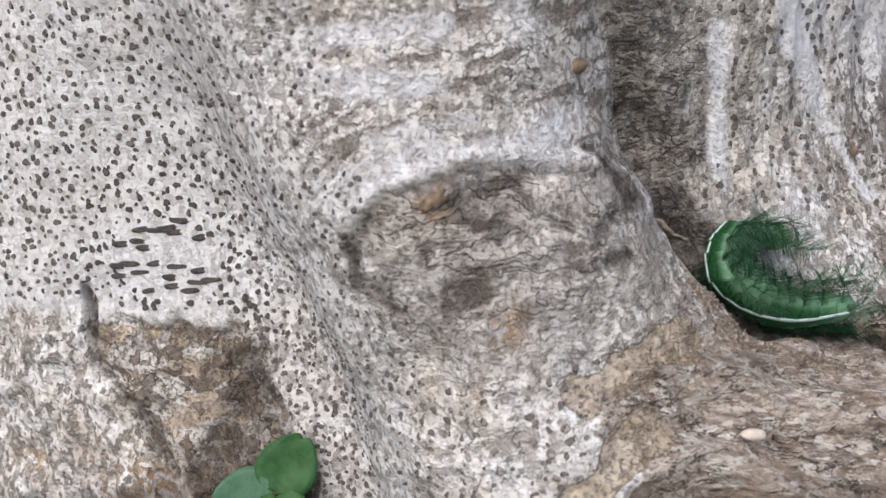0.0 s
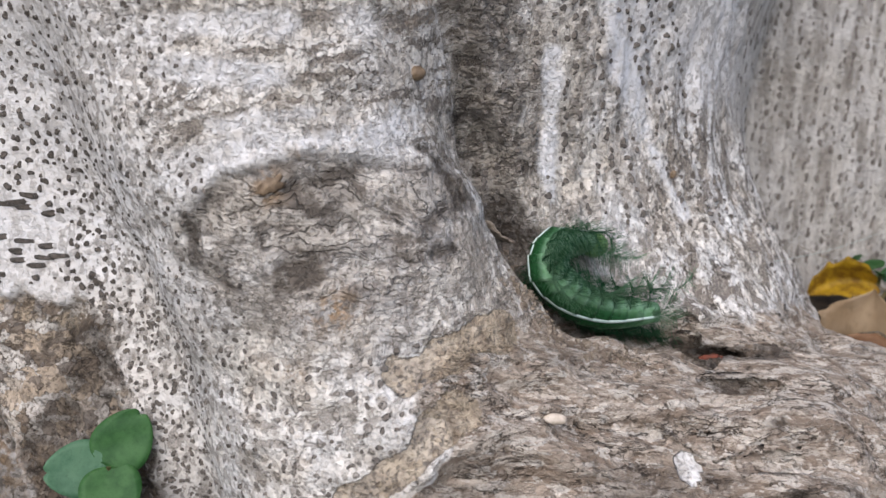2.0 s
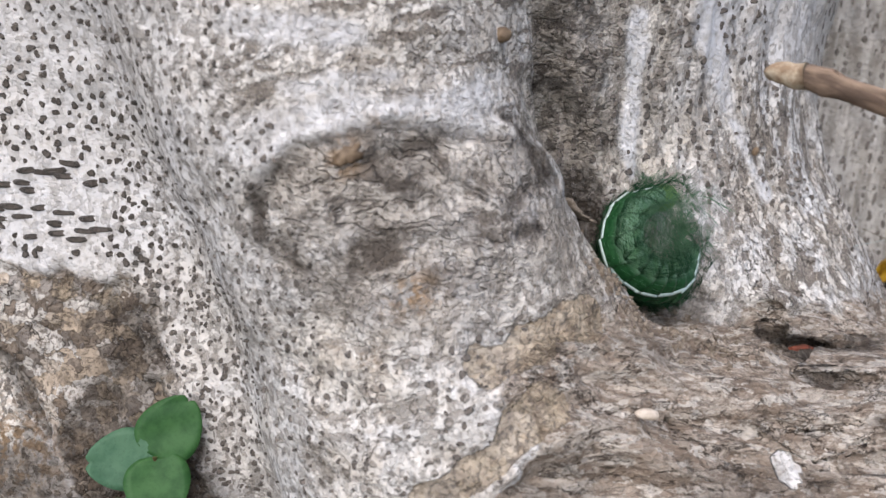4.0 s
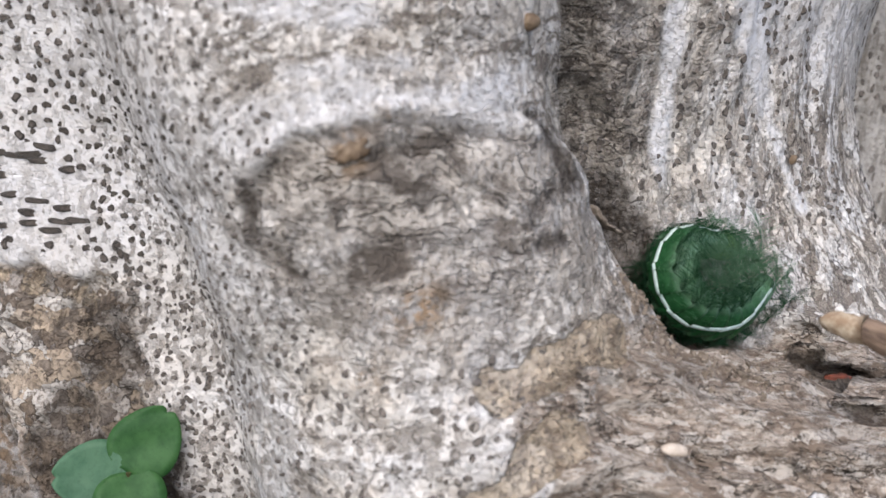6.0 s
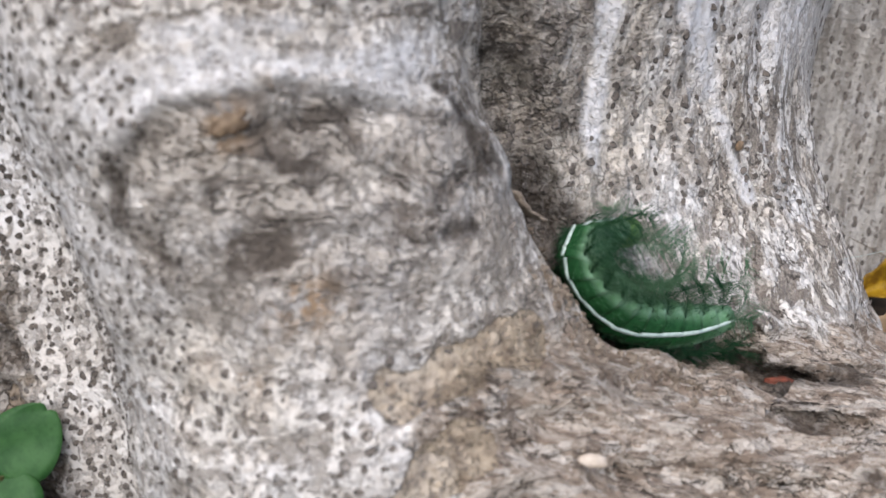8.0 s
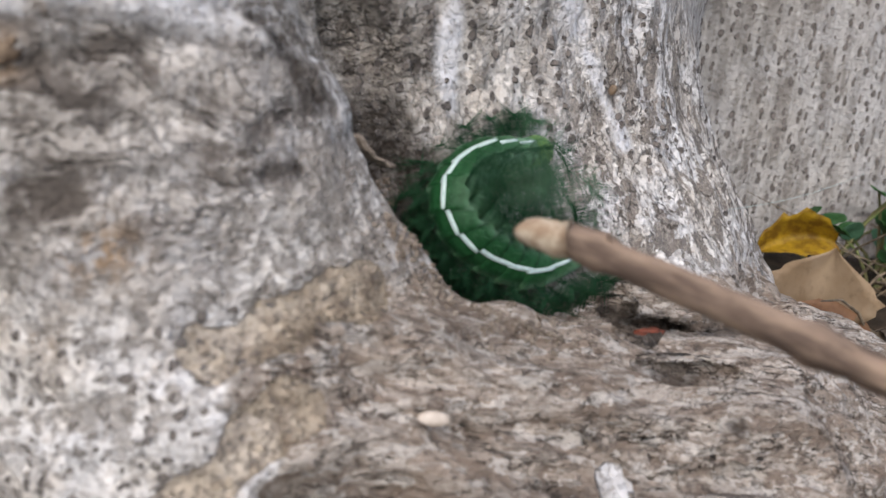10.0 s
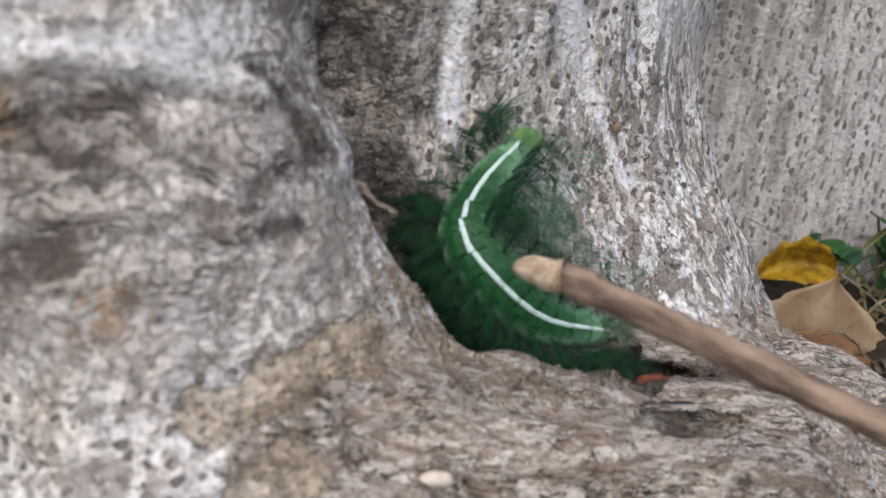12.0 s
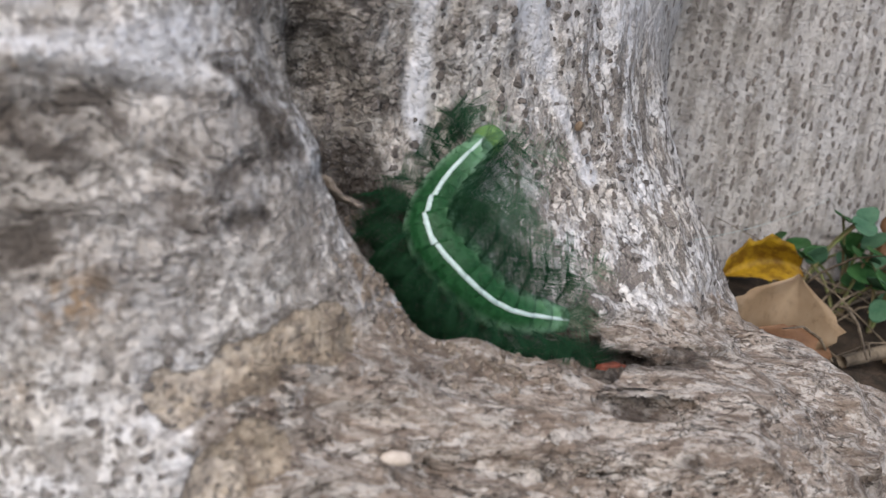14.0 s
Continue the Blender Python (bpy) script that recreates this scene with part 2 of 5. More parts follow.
def wart_material():
    """Corky warts: a dark rim round a paler worn crown."""
    m = Mat("wart_cork", 0.9)
    f = m.noise(1900, 4, 0.7)
    tone = m.math("ADD", m.math("MULTIPLY", m.island(), 0.6), m.math("MULTIPLY", m.random(), 0.4))
    rim = m.mix(m.span(f, 0.42, 0.58), (0.06, 0.053, 0.05), (0.25, 0.225, 0.21))
    crown = m.mix(tone, (0.085, 0.073, 0.066), (0.29, 0.25, 0.222))
    worn = m.span(m.math("ADD", m.attr("crown"), m.math("SUBTRACT", f, 0.5)), 0.30, 0.62)
    return m.finish(m.mix(worn, rim, crown), f, 0.0006, 0.9)


WART = wart_material()
TWIG = plain_material("twig_bark", (0.35, 0.25, 0.185), (0.12, 0.083, 0.064), 700, 0.85, 0.0012, 0.0, (90, 460, 460))
CUTWOOD = plain_material("cut_wood", (0.56, 0.47, 0.36), (0.28, 0.195, 0.13), 420, 0.8, 0.0003)
CLOVER = plain_material("clover_leaf", (0.028, 0.10, 0.028), (0.055, 0.15, 0.048), 260, 0.5, 0.0001, 0.3)
CLOVER_BLUE = plain_material("clover_leaf_pale", (0.06, 0.15, 0.085), (0.095, 0.205, 0.12), 260, 0.45, 0.0001, 0.3)
STEM = plain_material("stem", (0.16, 0.20, 0.07), (0.20, 0.14, 0.08), 300, 0.6)
DRYLEAF = plain_material("dry_leaf", (0.29, 0.20, 0.12), (0.38, 0.28, 0.185), 90, 0.6, 0.0003, 0.25)
DRYLEAF_DARK = plain_material("dry_leaf_dark", (0.17, 0.088, 0.048), (0.26, 0.14, 0.075), 120, 0.6, 0.0003, 0.2)
YELLOWLEAF = plain_material("yellow_leaf", (0.22, 0.115, 0.014), (0.50, 0.31, 0.022), 260, 0.5, 0.0003, 0.3)
STRAW = plain_material("straw", (0.24, 0.19, 0.135), (0.11, 0.085, 0.06), 300, 0.8)
SEED = plain_material("pale_seed", (0.60, 0.52, 0.45), (0.46, 0.38, 0.31), 600, 0.6)
RED = plain_material("red_shard", (0.20, 0.05, 0.028), (0.11, 0.036, 0.022), 500, 0.6)
RESIN = plain_material("resin", (0.23, 0.165, 0.11), (0.13, 0.09, 0.06), 700, 0.45, 0.0003)


# ---- shape tools ----
LATTICE = np.random.default_rng(5).random((32, 32, 32)).astype(np.float32)


def lump(p, s):
    """Smooth random values from -1 to 1 at the places p, on a lattice of s metres (a number or one for each axis)."""
    q = p / np.asarray(s, dtype=np.float32) + 16.37
    i = np.floor(q).astype(np.int64)
    f = (q - i).astype(np.float32)
    f = f * f * (3 - 2 * f)
    v = 0
    for a in (0, 1):
        for b in (0, 1):
            for c in (0, 1):
                w = np.abs(1 - a - f[:, 0]) * np.abs(1 - b - f[:, 1]) * np.abs(1 - c - f[:, 2])
                v = v + w * LATTICE[(i[:, 0] + a) % 32, (i[:, 1] + b) % 32, (i[:, 2] + c) % 32]
    return 2 * v - 1


def rounded_cone(P, a, b, ra, rb):
    d = [b[k] - a[k] for k in range(3)]
    t = np.clip(sum((P[k] - a[k]) * d[k] for k in range(3)) / sum(c * c for c in d), 0, 1)
    return np.sqrt(sum((P[k] - a[k] - t * d[k]) ** 2 for k in range(3))) - (ra + t * (rb - ra))


def soft_min(a, b, k):
    h = np.clip(0.5 + 0.5 * (b - a) / k, 0, 1)
    return b + (a - b) * h - k * h * (1 - h)


# the crevice between root and stem
CREVICE = [((0.0120, 0.1440, 0.1420), (0.0190, 0.1485, 0.1320), 0.0016, 0.0026), ((0.0190, 0.1485, 0.1320), (0.0295, 0.1620, 0.1190), 0.0026, 0.0034),
           ((0.0295, 0.1620, 0.1190), (0.0370, 0.1685, 0.0960), 0.0034, 0.0046), ((0.0370, 0.1685, 0.0960), (0.0450, 0.1660, 0.0780), 0.0046, 0.0068),
           ((0.0450, 0.1660, 0.0780), (0.0580, 0.1625, 0.0645), 0.0068, 0.0075), ((0.0580, 0.1625, 0.0645), (0.0840, 0.1640, 0.0612), 0.0075, 0.0026)]
# the lifted bark beside the knot, its left edge, a small hole, and the slot in the root
CUTS = [((0.0229, 0.1475, 0.0959), (0.0262, 0.1494, 0.0936), 0.0006, 0.0010), ((0.0262, 0.1494, 0.0936), (0.0312, 0.1520, 0.0890), 0.0010, 0.0009), ((0.0312, 0.1520, 0.0890), (0.0338, 0.1528, 0.0847), 0.0009, 0.0005),
        ((-0.0155, 0.1400, 0.0815), (-0.0158, 0.1410, 0.0778), 0.0007, 0.0012), ((-0.0158, 0.1410, 0.0778), (-0.0125, 0.1405, 0.0725), 0.0012, 0.0006),
        ((0.0268, 0.1420, 0.0778), (0.0302, 0.1443, 0.0786), 0.0010, 0.0008),
        ((0.0840, 0.1610, 0.0568), (0.0935, 0.1640, 0.0562), 0.0022, 0.0020), ((0.0935, 0.1640, 0.0562), (0.1075, 0.1672, 0.0560), 0.0020, 0.0008),
        ((0.0840, 0.1660, 0.0566), (0.0950, 0.1685, 0.0560), 0.0026, 0.0024), ((0.0950, 0.1685, 0.0560), (0.1075, 0.1715, 0.0555), 0.0024, 0.0010),
        ((0.0712, 0.1406, 0.0506), (0.0807, 0.1383, 0.0474), 0.0005, 0.0009),
        ((0.0807, 0.1383, 0.0474), (0.0945, 0.1406, 0.0504), 0.0009, 0.0005),
        ((0.0877, 0.1354, 0.0445), (0.094, 0.1356, 0.0455), 0.0008, 0.0014),
        ((0.094, 0.1356, 0.0455), (0.0992, 0.1353, 0.0452), 0.0014, 0.0008),
        ((0.0578, 0.1419, 0.0538), (0.0569, 0.1372, 0.048), 0.0004, 0.0006),
        ((0.0569, 0.1372, 0.048), (0.0576, 0.1345, 0.0428), 0.0006, 0.0003),
        ((0.0751, 0.1323, 0.0351), (0.0957, 0.1315, 0.039), 0.0006, 0.001),
        ((0.0848, 0.1492, 0.0552), (0.0930, 0.1498, 0.0548), 0.0022, 0.0026), ((0.0930, 0.1498, 0.0548), (0.0975, 0.1500, 0.0552), 0.0020, 0.0012)]


def tree_forms(P):
    """Distances to the forms of which the foot of the tree is grown together."""
    stem = rounded_cone(P, (-0.0207, 0.3173, -0.0477), (-0.0006, 0.2998, 0.2488), 0.140, 0.1569)
    stem = soft_min(stem, rounded_cone(P, (-0.0006, 0.2998, 0.2488), (0.02, 0.33, 2.6), 0.1569, 0.12), 0.03)
    hollow = np.sqrt((P[0] + 0.0693) ** 2 + (P[1] - 0.1017) ** 2 + (P[2] - 0.0647) ** 2) - 0.0773
    stem = -soft_min(-stem, hollow, 0.02)
    flare = rounded_cone(P, (0.0301, 0.2752, 0.1197), (0.0676, 0.233, 0.0195), 0.0661, 0.0809)
    flare = soft_min(flare, rounded_cone(P, (0.083, 0.238, 0.105), (0.116, 0.221, 0.035), 0.021, 0.029), 0.012)
    swelling = rounded_cone(P, (-0.011, 0.1800, 0.1315), (-0.028, 0.19, 0.22), 0.0445, 0.045)
    knob = rounded_cone(P, (-0.0026, 0.167, 0.0909), (0.0404, 0.1731, 0.0135), 0.0311, 0.0381)
    root = rounded_cone(P, (0.0238, 0.1671, 0.034), (0.0986, 0.1594, 0.0258), 0.0338, 0.0288)
    root = soft_min(root, rounded_cone(P, (0.0986, 0.1594, 0.0258), (0.132, 0.1865, 0.0262), 0.0280, 0.0280), 0.010)
    root = soft_min(root, rounded_cone(P, (0.132, 0.1865, 0.0262), (0.176, 0.193, 0.010), 0.0280, 0.028), 0.010)
    root = soft_min(root, rounded_cone(P, (0.176, 0.193, 0.012), (0.34, 0.23, -0.06), 0.028, 0.03), 0.012)
    back = rounded_cone(P, (0.178, 0.408, -0.06), (0.15, 0.45, 2.6), 0.150, 0.11)
    return stem, flare, swelling, knob, root, back


def tree_field(P):
    stem, flare, swelling, knob, root, back = tree_forms(P)
    d = soft_min(stem, flare, 0.02)
    d = soft_min(d, back, 0.008)
    d = soft_min(d, soft_min(soft_min(knob, swelling, 0.018), root, 0.014), 0.007)
    d = soft_min(d, rounded_cone(P, (0.084, 0.1690, 0.0620), (0.120, 0.1825, 0.0530), 0.0054, 0.0062), 0.0012)
    for cut in CREVICE:
        d = -soft_min(-d, rounded_cone(P, *cut), 0.003)
    for cut in CUTS:
        d = -soft_min(-d, rounded_cone(P, *cut), 0.0008)
    return np.maximum(d, P[2] - 2.4)


def axis(lo, a, b, hi, step):
    """Places along one axis: even steps from a to b, growing ones out to lo and hi."""
    mid = list(np.arange(a, b, step))
    s, up = step, [mid[-1]]
    while up[-1] < hi:
        s *= 1.13
        up.append(up[-1] + s)
    s, down = step, [mid[0]]
    while down[-1] > lo:
        s *= 1.13
        down.append(down[-1] - s)
    return np.array(down[:0:-1] + mid + up[1:], dtype=np.float32)


def surface(field, X, Y, Z):
    """The zero surface of a field on a grid, as vertices and quads."""
    D = np.stack([field((X[i][:, None, None], Y[None, :, None], Z[None, None, :])) for i in [slice(k, k + 1) for k in range(len(X))]])[:, 0].astype(np.float32)
    S = D < 0
    n = np.zeros(tuple(k - 1 for k in D.shape), np.uint8)
    for a in (0, 1):
        for b in (0, 1):
            for c in (0, 1):
                n += S[a:D.shape[0] - 1 + a, b:D.shape[1] - 1 + b, c:D.shape[2] - 1 + c]
    cells = np.argwhere((n > 0) & (n < 8))
    index = np.full(n.shape, -1, np.int32)
    index[tuple(cells.T)] = np.arange(len(cells))
    total, count = np.zeros((len(cells), 3), np.float64), np.zeros(len(cells))
    for ax in range(3):
        o = [k for k in range(3) if k != ax]
        for u in (0, 1):
            for v in (0, 1):
                p = cells.copy()
                p[:, o[0]] += u
                p[:, o[1]] += v
                q = p.copy()
                q[:, ax] += 1
                da, db = D[tuple(p.T)], D[tuple(q.T)]
                hit = (da < 0) != (db < 0)
                t = np.where(hit, da / np.where(hit, da - db, 1), 0)
                A = np.stack([X[p[:, 0]], Y[p[:, 1]], Z[p[:, 2]]], 1)
                B = np.stack([X[q[:, 0]], Y[q[:, 1]], Z[q[:, 2]]], 1)
                total += np.where(hit[:, None], A + (B - A) * t[:, None], 0)
                count += hit
    verts = total / count[:, None]
    quads = []
    for ax in range(3):
        o = [(ax + 1) % 3, (ax + 2) % 3]
        sl = [slice(None)] * 3
        sh = [slice(None)] * 3
        sl[ax], sh[ax] = slice(0, -1), slice(1, None)
        for k in o:
            sl[k] = sh[k] = slice(1, -1)
        change = np.argwhere(S[tuple(sl)] != S[tuple(sh)])
        for k in o:
            change[:, k] += 1
        flip = S[tuple(change.T)]
        corner = []
        for u, v in ((1, 1), (0, 1), (0, 0), (1, 0)):
            c = change.copy()
            c[:, o[0]] -= u
            c[:, o[1]] -= v
            corner.append(index[tuple(c.T)])
        q = np.stack(corner, 1)
        q[~flip] = q[~flip][:, ::-1]
        quads.append(q)
    return verts, np.concatenate(quads)


def onto_tree(p, out=0.0):
    """The nearest places on the tree's foot to the rows p, and the normals there."""
    p = np.array(p, dtype=np.float64)
    for _ in range(8):
        f = tree_field(p.T)
        g = np.stack([(tree_field((p + e).T) - f) / 1e-5 for e in 1e-5 * np.eye(3)], 1)
        g /= np.linalg.norm(g, axis=1)[:, None]
        p = p - g * (f - out)[:, None]
    return p, g


def grid_mesh(name, verts, faces, material, smooth=True):
    me = bpy.data.meshes.new(name)
    me.from_pydata([tuple(v) for v in verts], [], [tuple(f) for f in faces])
    me.materials.append(material)
    if smooth:
        me.shade_smooth()
    return me


def part(name, me, parent, label="", m=None):
    """Links a mesh as one object under a thing or a part."""
    ob = new(name, me)
    ob.parent = parent
    if m is not None:
        ob.matrix_local = m
    if label:
        ob["label"] = label
    return ob


def tube(points, radii, sides=10, wobble=0.0, seed=0):
    """A closed tube along points: vertices and faces."""
    rng = np.random.default_rng(seed)
    pts = [Vector(p) for p in points]
    vs, fs = [], []
    up = Vector((0.13, 0.2, 1)).normalized()
    for i, p in enumerate(pts):
        d = (pts[min(i + 1, len(pts) - 1)] - pts[max(i - 1, 0)]).normalized()
        a = d.cross(up).normalized()
        b = d.cross(a)
        for k in range(sides):
            t = 2 * math.pi * k / sides
            r = radii[i] * (1 + wobble * rng.uniform(-1, 1))
            vs.append(p + a * (r * math.cos(t)) + b * (r * math.sin(t)))
    for i in range(len(pts) - 1):
        for k in range(sides):
            l = (k + 1) % sides
            fs.append((i * sides + k, i * sides + l, (i + 1) * sides + l, (i + 1) * sides + k))
    fs.append(tuple(range(sides)))
    fs.append(tuple(reversed([(len(pts) - 1) * sides + k for k in range(sides)])))
    return vs, fs


# ---- ground ----
def ground_height(p):
    """Height of the soil: it banks up behind the root."""
    x, y = p[:, 0], p[:, 1]
    bank = np.clip((x - 0.10) / 0.045, 0, 1) * np.clip((y - 0.175) / 0.04, 0, 1) * np.clip((0.9 - np.hypot(x, y)) / 0.5, 0, 1)
    bank = bank * bank * (3 - 2 * bank) * (0.76 + 0.24 * np.clip((y - 0.215) / 0.04, 0, 1))
    away = np.clip(np.hypot(x, y - 0.2) - 0.6, 0, None)
    q = np.stack([x, y, 0 * x], 1)
    return 0.056 * bank + 0.004 * lump(q, 0.03) + 0.002 * lump(q, 0.009) + 0.02 * np.clip(away, 0, 1) * lump(q, 0.7)


def make_ground():
    gx, gy = axis(-400, -0.16, 0.34, 400, 0.004), axis(-400, 0.08, 0.42, 400, 0.004)
    A, B = np.meshgrid(gx, gy, indexing="ij")
    v = np.stack([A.ravel(), B.ravel(), 0 * A.ravel()], 1)
    v[:, 2] = ground_height(v)
    k = np.arange(len(v)).reshape(A.shape)
    f = np.stack([k[:-1, :-1], k[1:, :-1], k[1:, 1:], k[:-1, 1:]], -1).reshape(-1, 4)
    ob = new("ground", grid_mesh("ground", v, f, SOIL))
    tagged(ob, "dark damp soil with plant litter at the foot of the tree", "ground", kind="structure")


make_ground()


# ---- the tree's foot ----
def bump_at(v, centre, size):
    """A soft bell round a centre, with its half widths along the axes."""
    q = (v - np.array(centre)) / np.array(size)
    return np.exp(-(q * q).sum(1))


def step(a, lo, hi):
    t = np.clip((a - lo) / (hi - lo), 0, 1)
    return t * t * (3 - 2 * t)


def scar_plane(v):
    """Coordinates of the knot: along its length, across it."""
    x, z = v[:, 0] - 0.0085, v[:, 2] - 0.0815
    c, s = math.cos(0.10), math.sin(0.10)
    return (x * c + z * s) / 0.0245, (-x * s + z * c) / 0.0125


def stripe(v, x0, z0, x1, z1, w, torn=0.0):
    """A soft band on the face of the tree from one place to another."""
    dx, dz = x1 - x0, z1 - z0
    t = np.clip(((v[:, 0] - x0) * dx + (v[:, 2] - z0) * dz) / (dx * dx + dz * dz), 0, 1)
    d = np.hypot(v[:, 0] - x0 - t * dx, v[:, 2] - z0 - t * dz) + 0.0009 * lump(v, 0.004) + torn * (lump(v, 0.009) + 0.7 * lump(v, 0.0035))
    return 1 - step(d, w * 0.5, w * 1.4)


def make_tree():
    X = axis(-0.45, -0.095, 0.165, 0.6, 0.0009)
    Y = axis(0.07, 0.120, 0.235, 0.75, 0.0009)
    Z = axis(-0.08, 0.0, 0.142, 2.6, 0.0009)
    v, quads = surface(tree_field, X, Y, Z)
    forms = np.stack(tree_forms(v.T), 1)
    stem, flare, swelling, knob, root, back = forms.T
    f0 = tree_field(v.T)
    nrm = np.stack([(tree_field((v + e).T) - f0) / 1e-4 for e in 1e-4 * np.eye(3)], 1)
    nrm /= np.linalg.norm(nrm, axis=1)[:, None]
    x, y, z = v.T
    front = 1 - step(y, 0.24, 0.30)

    # regions of the skin
    jag = 0.0030 * lump(v, 0.007) + 0.0016 * lump(v, 0.0028)
    rootness = step(x - 0.55 * (z - 0.05) + jag, 0.031, 0.036) * (1 - step(z - 0.04 * np.clip(x - 0.05, 0, 1), 0.060, 0.067)) * step(np.minimum(stem, flare) - np.minimum(root, knob), -0.008, 0.003)
    rootness = np.maximum(rootness, step(-z + 0.4 * jag, -0.066, -0.060) * step(x, 0.075, 0.085) * (y < 0.2))
    farness = np.maximum(step(flare - np.minimum(back, stem), -0.002, 0.004) * step(x, 0.10, 0.118), step(y, 0.215, 0.228) * (x > 0.05))
    right = step(x, 0.034, 0.042) * (1 - rootness) * (1 - farness) * step(np.minimum(knob, swelling) - np.minimum(stem, flare), -0.004, 0.002)
    left = (1 - step(x + 0.25 * (z - 0.09), -0.030, -0.012)) * front
    mid = (1 - right) * (1 - left) * (1 - rootness) * (1 - farness)
    su, sv = scar_plane(v)
    rim = np.hypot(su, sv * np.where(sv > 0, 1.0, 0.85)) + 0.07 * lump(v, 0.006)
    scar = (1 - step(rim + 0.25 * lump(v, 0.012) * (sv < 0), 0.80, 1.04)) * mid * (y < 0.16)
    scar = np.maximum(scar, 0.6 * (1 - step(rim + 0.3 * lump(v, 0.008), 1.0, 1.7)) * step(-sv, -0.1, 0.3) * mid * (y < 0.16))
    tan = np.maximum(stripe(v, 0.021, 0.0575, 0.043, 0.0655, 0.0032, 0.0022), stripe(v, 0.014, 0.032, 0.033, 0.0525, 0.0030, 0.0026)) * (1 - right)
    torn = 0.0026 * lump(v, 0.009) + 0.0016 * lump(v, 0.0035)
    rip = 2.2 * torn + 0.0022 * lump(v + 0.05, 0.0024)
    split_x = np.interp(z, (0.0, 0.0257, 0.0393, 0.0484, 0.0606), (-0.040, -0.0563, -0.0657, -0.0745, -0.0756))
    patch = step(0.0590 + 0.7 * rip - z, -0.001, 0.0016) * step(-0.041 + 0.50 * (0.060 - z) - x + rip, -0.002, 0.004) * step(x - split_x + torn, 0.0, 0.002) * front
    slab = step(split_x - torn - x, -0.002, 0.001) * step(0.060 - z, 0, 0.004) * left

    # relief
    d = 0.0011 * lump(v, 0.017) + 0.0005 * lump(v, 0.0065) + 0.00022 * lump(v, 0.0026)
    d = d * (1 - 0.5 * farness)
    d += mid * (1 - scar) * 0.00055 * lump(v, (0.022, 0.022, 0.0032))
    d += right * (0.0007 * lump(v, (0.0034, 0.0034, 0.03)) + 0.0003 * lump(v, (0.0018, 0.0018, 0.006)))
    d += rootness * (0.0014 - 0.0034 * np.abs(lump(v + 0.3 * v[:, [2, 0, 1]] * 0.2, (0.055, 0.0085, 0.0085))) + 0.0016 * lump(v, (0.03, 0.006, 0.006)) - 0.0020 * np.abs(lump(v, (0.018, 0.0038, 0.0038))) + 0.0008 * lump(v, (0.012, 0.0028, 0.0028)) + 0.0006 * lump(v, (0.006, 0.0022, 0.0022)))
    d += scar * (0.0008 * lump(v, (0.009, 0.009, 0.0045)) + 0.0007 * lump(v, 0.004) + 0.0003 * lump(v, 0.0018) - 0.0004)
    d += np.exp(-((rim - 1.07) / 0.08) ** 2) * 0.0009 * mid * (y < 0.165) * step(sv + 0.4 * np.abs(su), 0.1, 0.5)
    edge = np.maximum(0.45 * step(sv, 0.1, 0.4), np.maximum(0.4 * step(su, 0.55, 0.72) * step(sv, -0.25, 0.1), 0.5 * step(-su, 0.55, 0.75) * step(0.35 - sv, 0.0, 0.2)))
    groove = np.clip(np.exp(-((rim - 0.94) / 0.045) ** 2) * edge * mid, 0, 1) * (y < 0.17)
    d -= 0.0013 * groove
    d -= 0.0005 * patch - patch * (0.0016 * lump(v, 0.006) + 0.0010 * lump(v, 0.0026))
    d -= 0.0007 * tan
    d += slab * (0.0013 * lump(v, 0.006) + 0.0009 * lump(v, 0.0026))
    crack = np.maximum(stripe(v, -0.0756, 0.0640, -0.0745, 0.0484, 0.0007, 0.0005), np.maximum(stripe(v, -0.0745, 0.0484, -0.0657, 0.0393, 0.0014, 0.0006), stripe(v, -0.0657, 0.0393, -0.0563, 0.0257, 0.0010, 0.0008))) * left
    d -= 0.004 * crack
    slot = stripe(v, 0.084, 0.0566, 0.106, 0.0562, 0.0016) * (y < 0.170) * step(y - 0.2 * (x - 0.085), 0.1575, 0.1590)
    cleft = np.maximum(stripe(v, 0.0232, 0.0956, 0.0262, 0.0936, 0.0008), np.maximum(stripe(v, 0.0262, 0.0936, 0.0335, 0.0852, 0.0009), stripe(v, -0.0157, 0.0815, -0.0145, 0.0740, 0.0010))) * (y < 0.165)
    pit = bump_at(v, (0.0905, 0.1512, 0.0536), (0.0058, 0.0038, 0.003))
    v = v + nrm * d[:, None]

    blue = np.maximum(stripe(v, 0.0510, 0.117, 0.0535, 0.087, 0.0017, 0.0008), np.maximum(stripe(v, 0.063, 0.127, 0.0765, 0.1025, 0.0032, 0.0011), stripe(v, 0.0785, 0.099, 0.0885, 0.084, 0.0015, 0.0006)))
    plain = np.maximum(step(lump(v, (0.02, 0.02, 0.006)), 0.15, 0.5) * step(z, 0.08, 0.09), 0.6 * step(sv, 0.0, 0.3) * step(1.6 - rim, 0.0, 0.4)) * mid * (1 - scar) * step(0.135 - z, 0, 0.01) * step(0.024 - x, 0.0, 0.006)
    dashes = bump_at(v, (-0.056, 0.178, 0.0725), (0.013, 0.03, 0.008))
    band = np.maximum(stripe(v, -0.0225, 0.0865, -0.0016, 0.0952, 0.0036, 0.0013), np.maximum(stripe(v, -0.0016, 0.0945, 0.0190, 0.0992, 0.0017, 0.0008), stripe(v, -0.0290, 0.1110, 0.0010, 0.1150, 0.0016, 0.0012)))
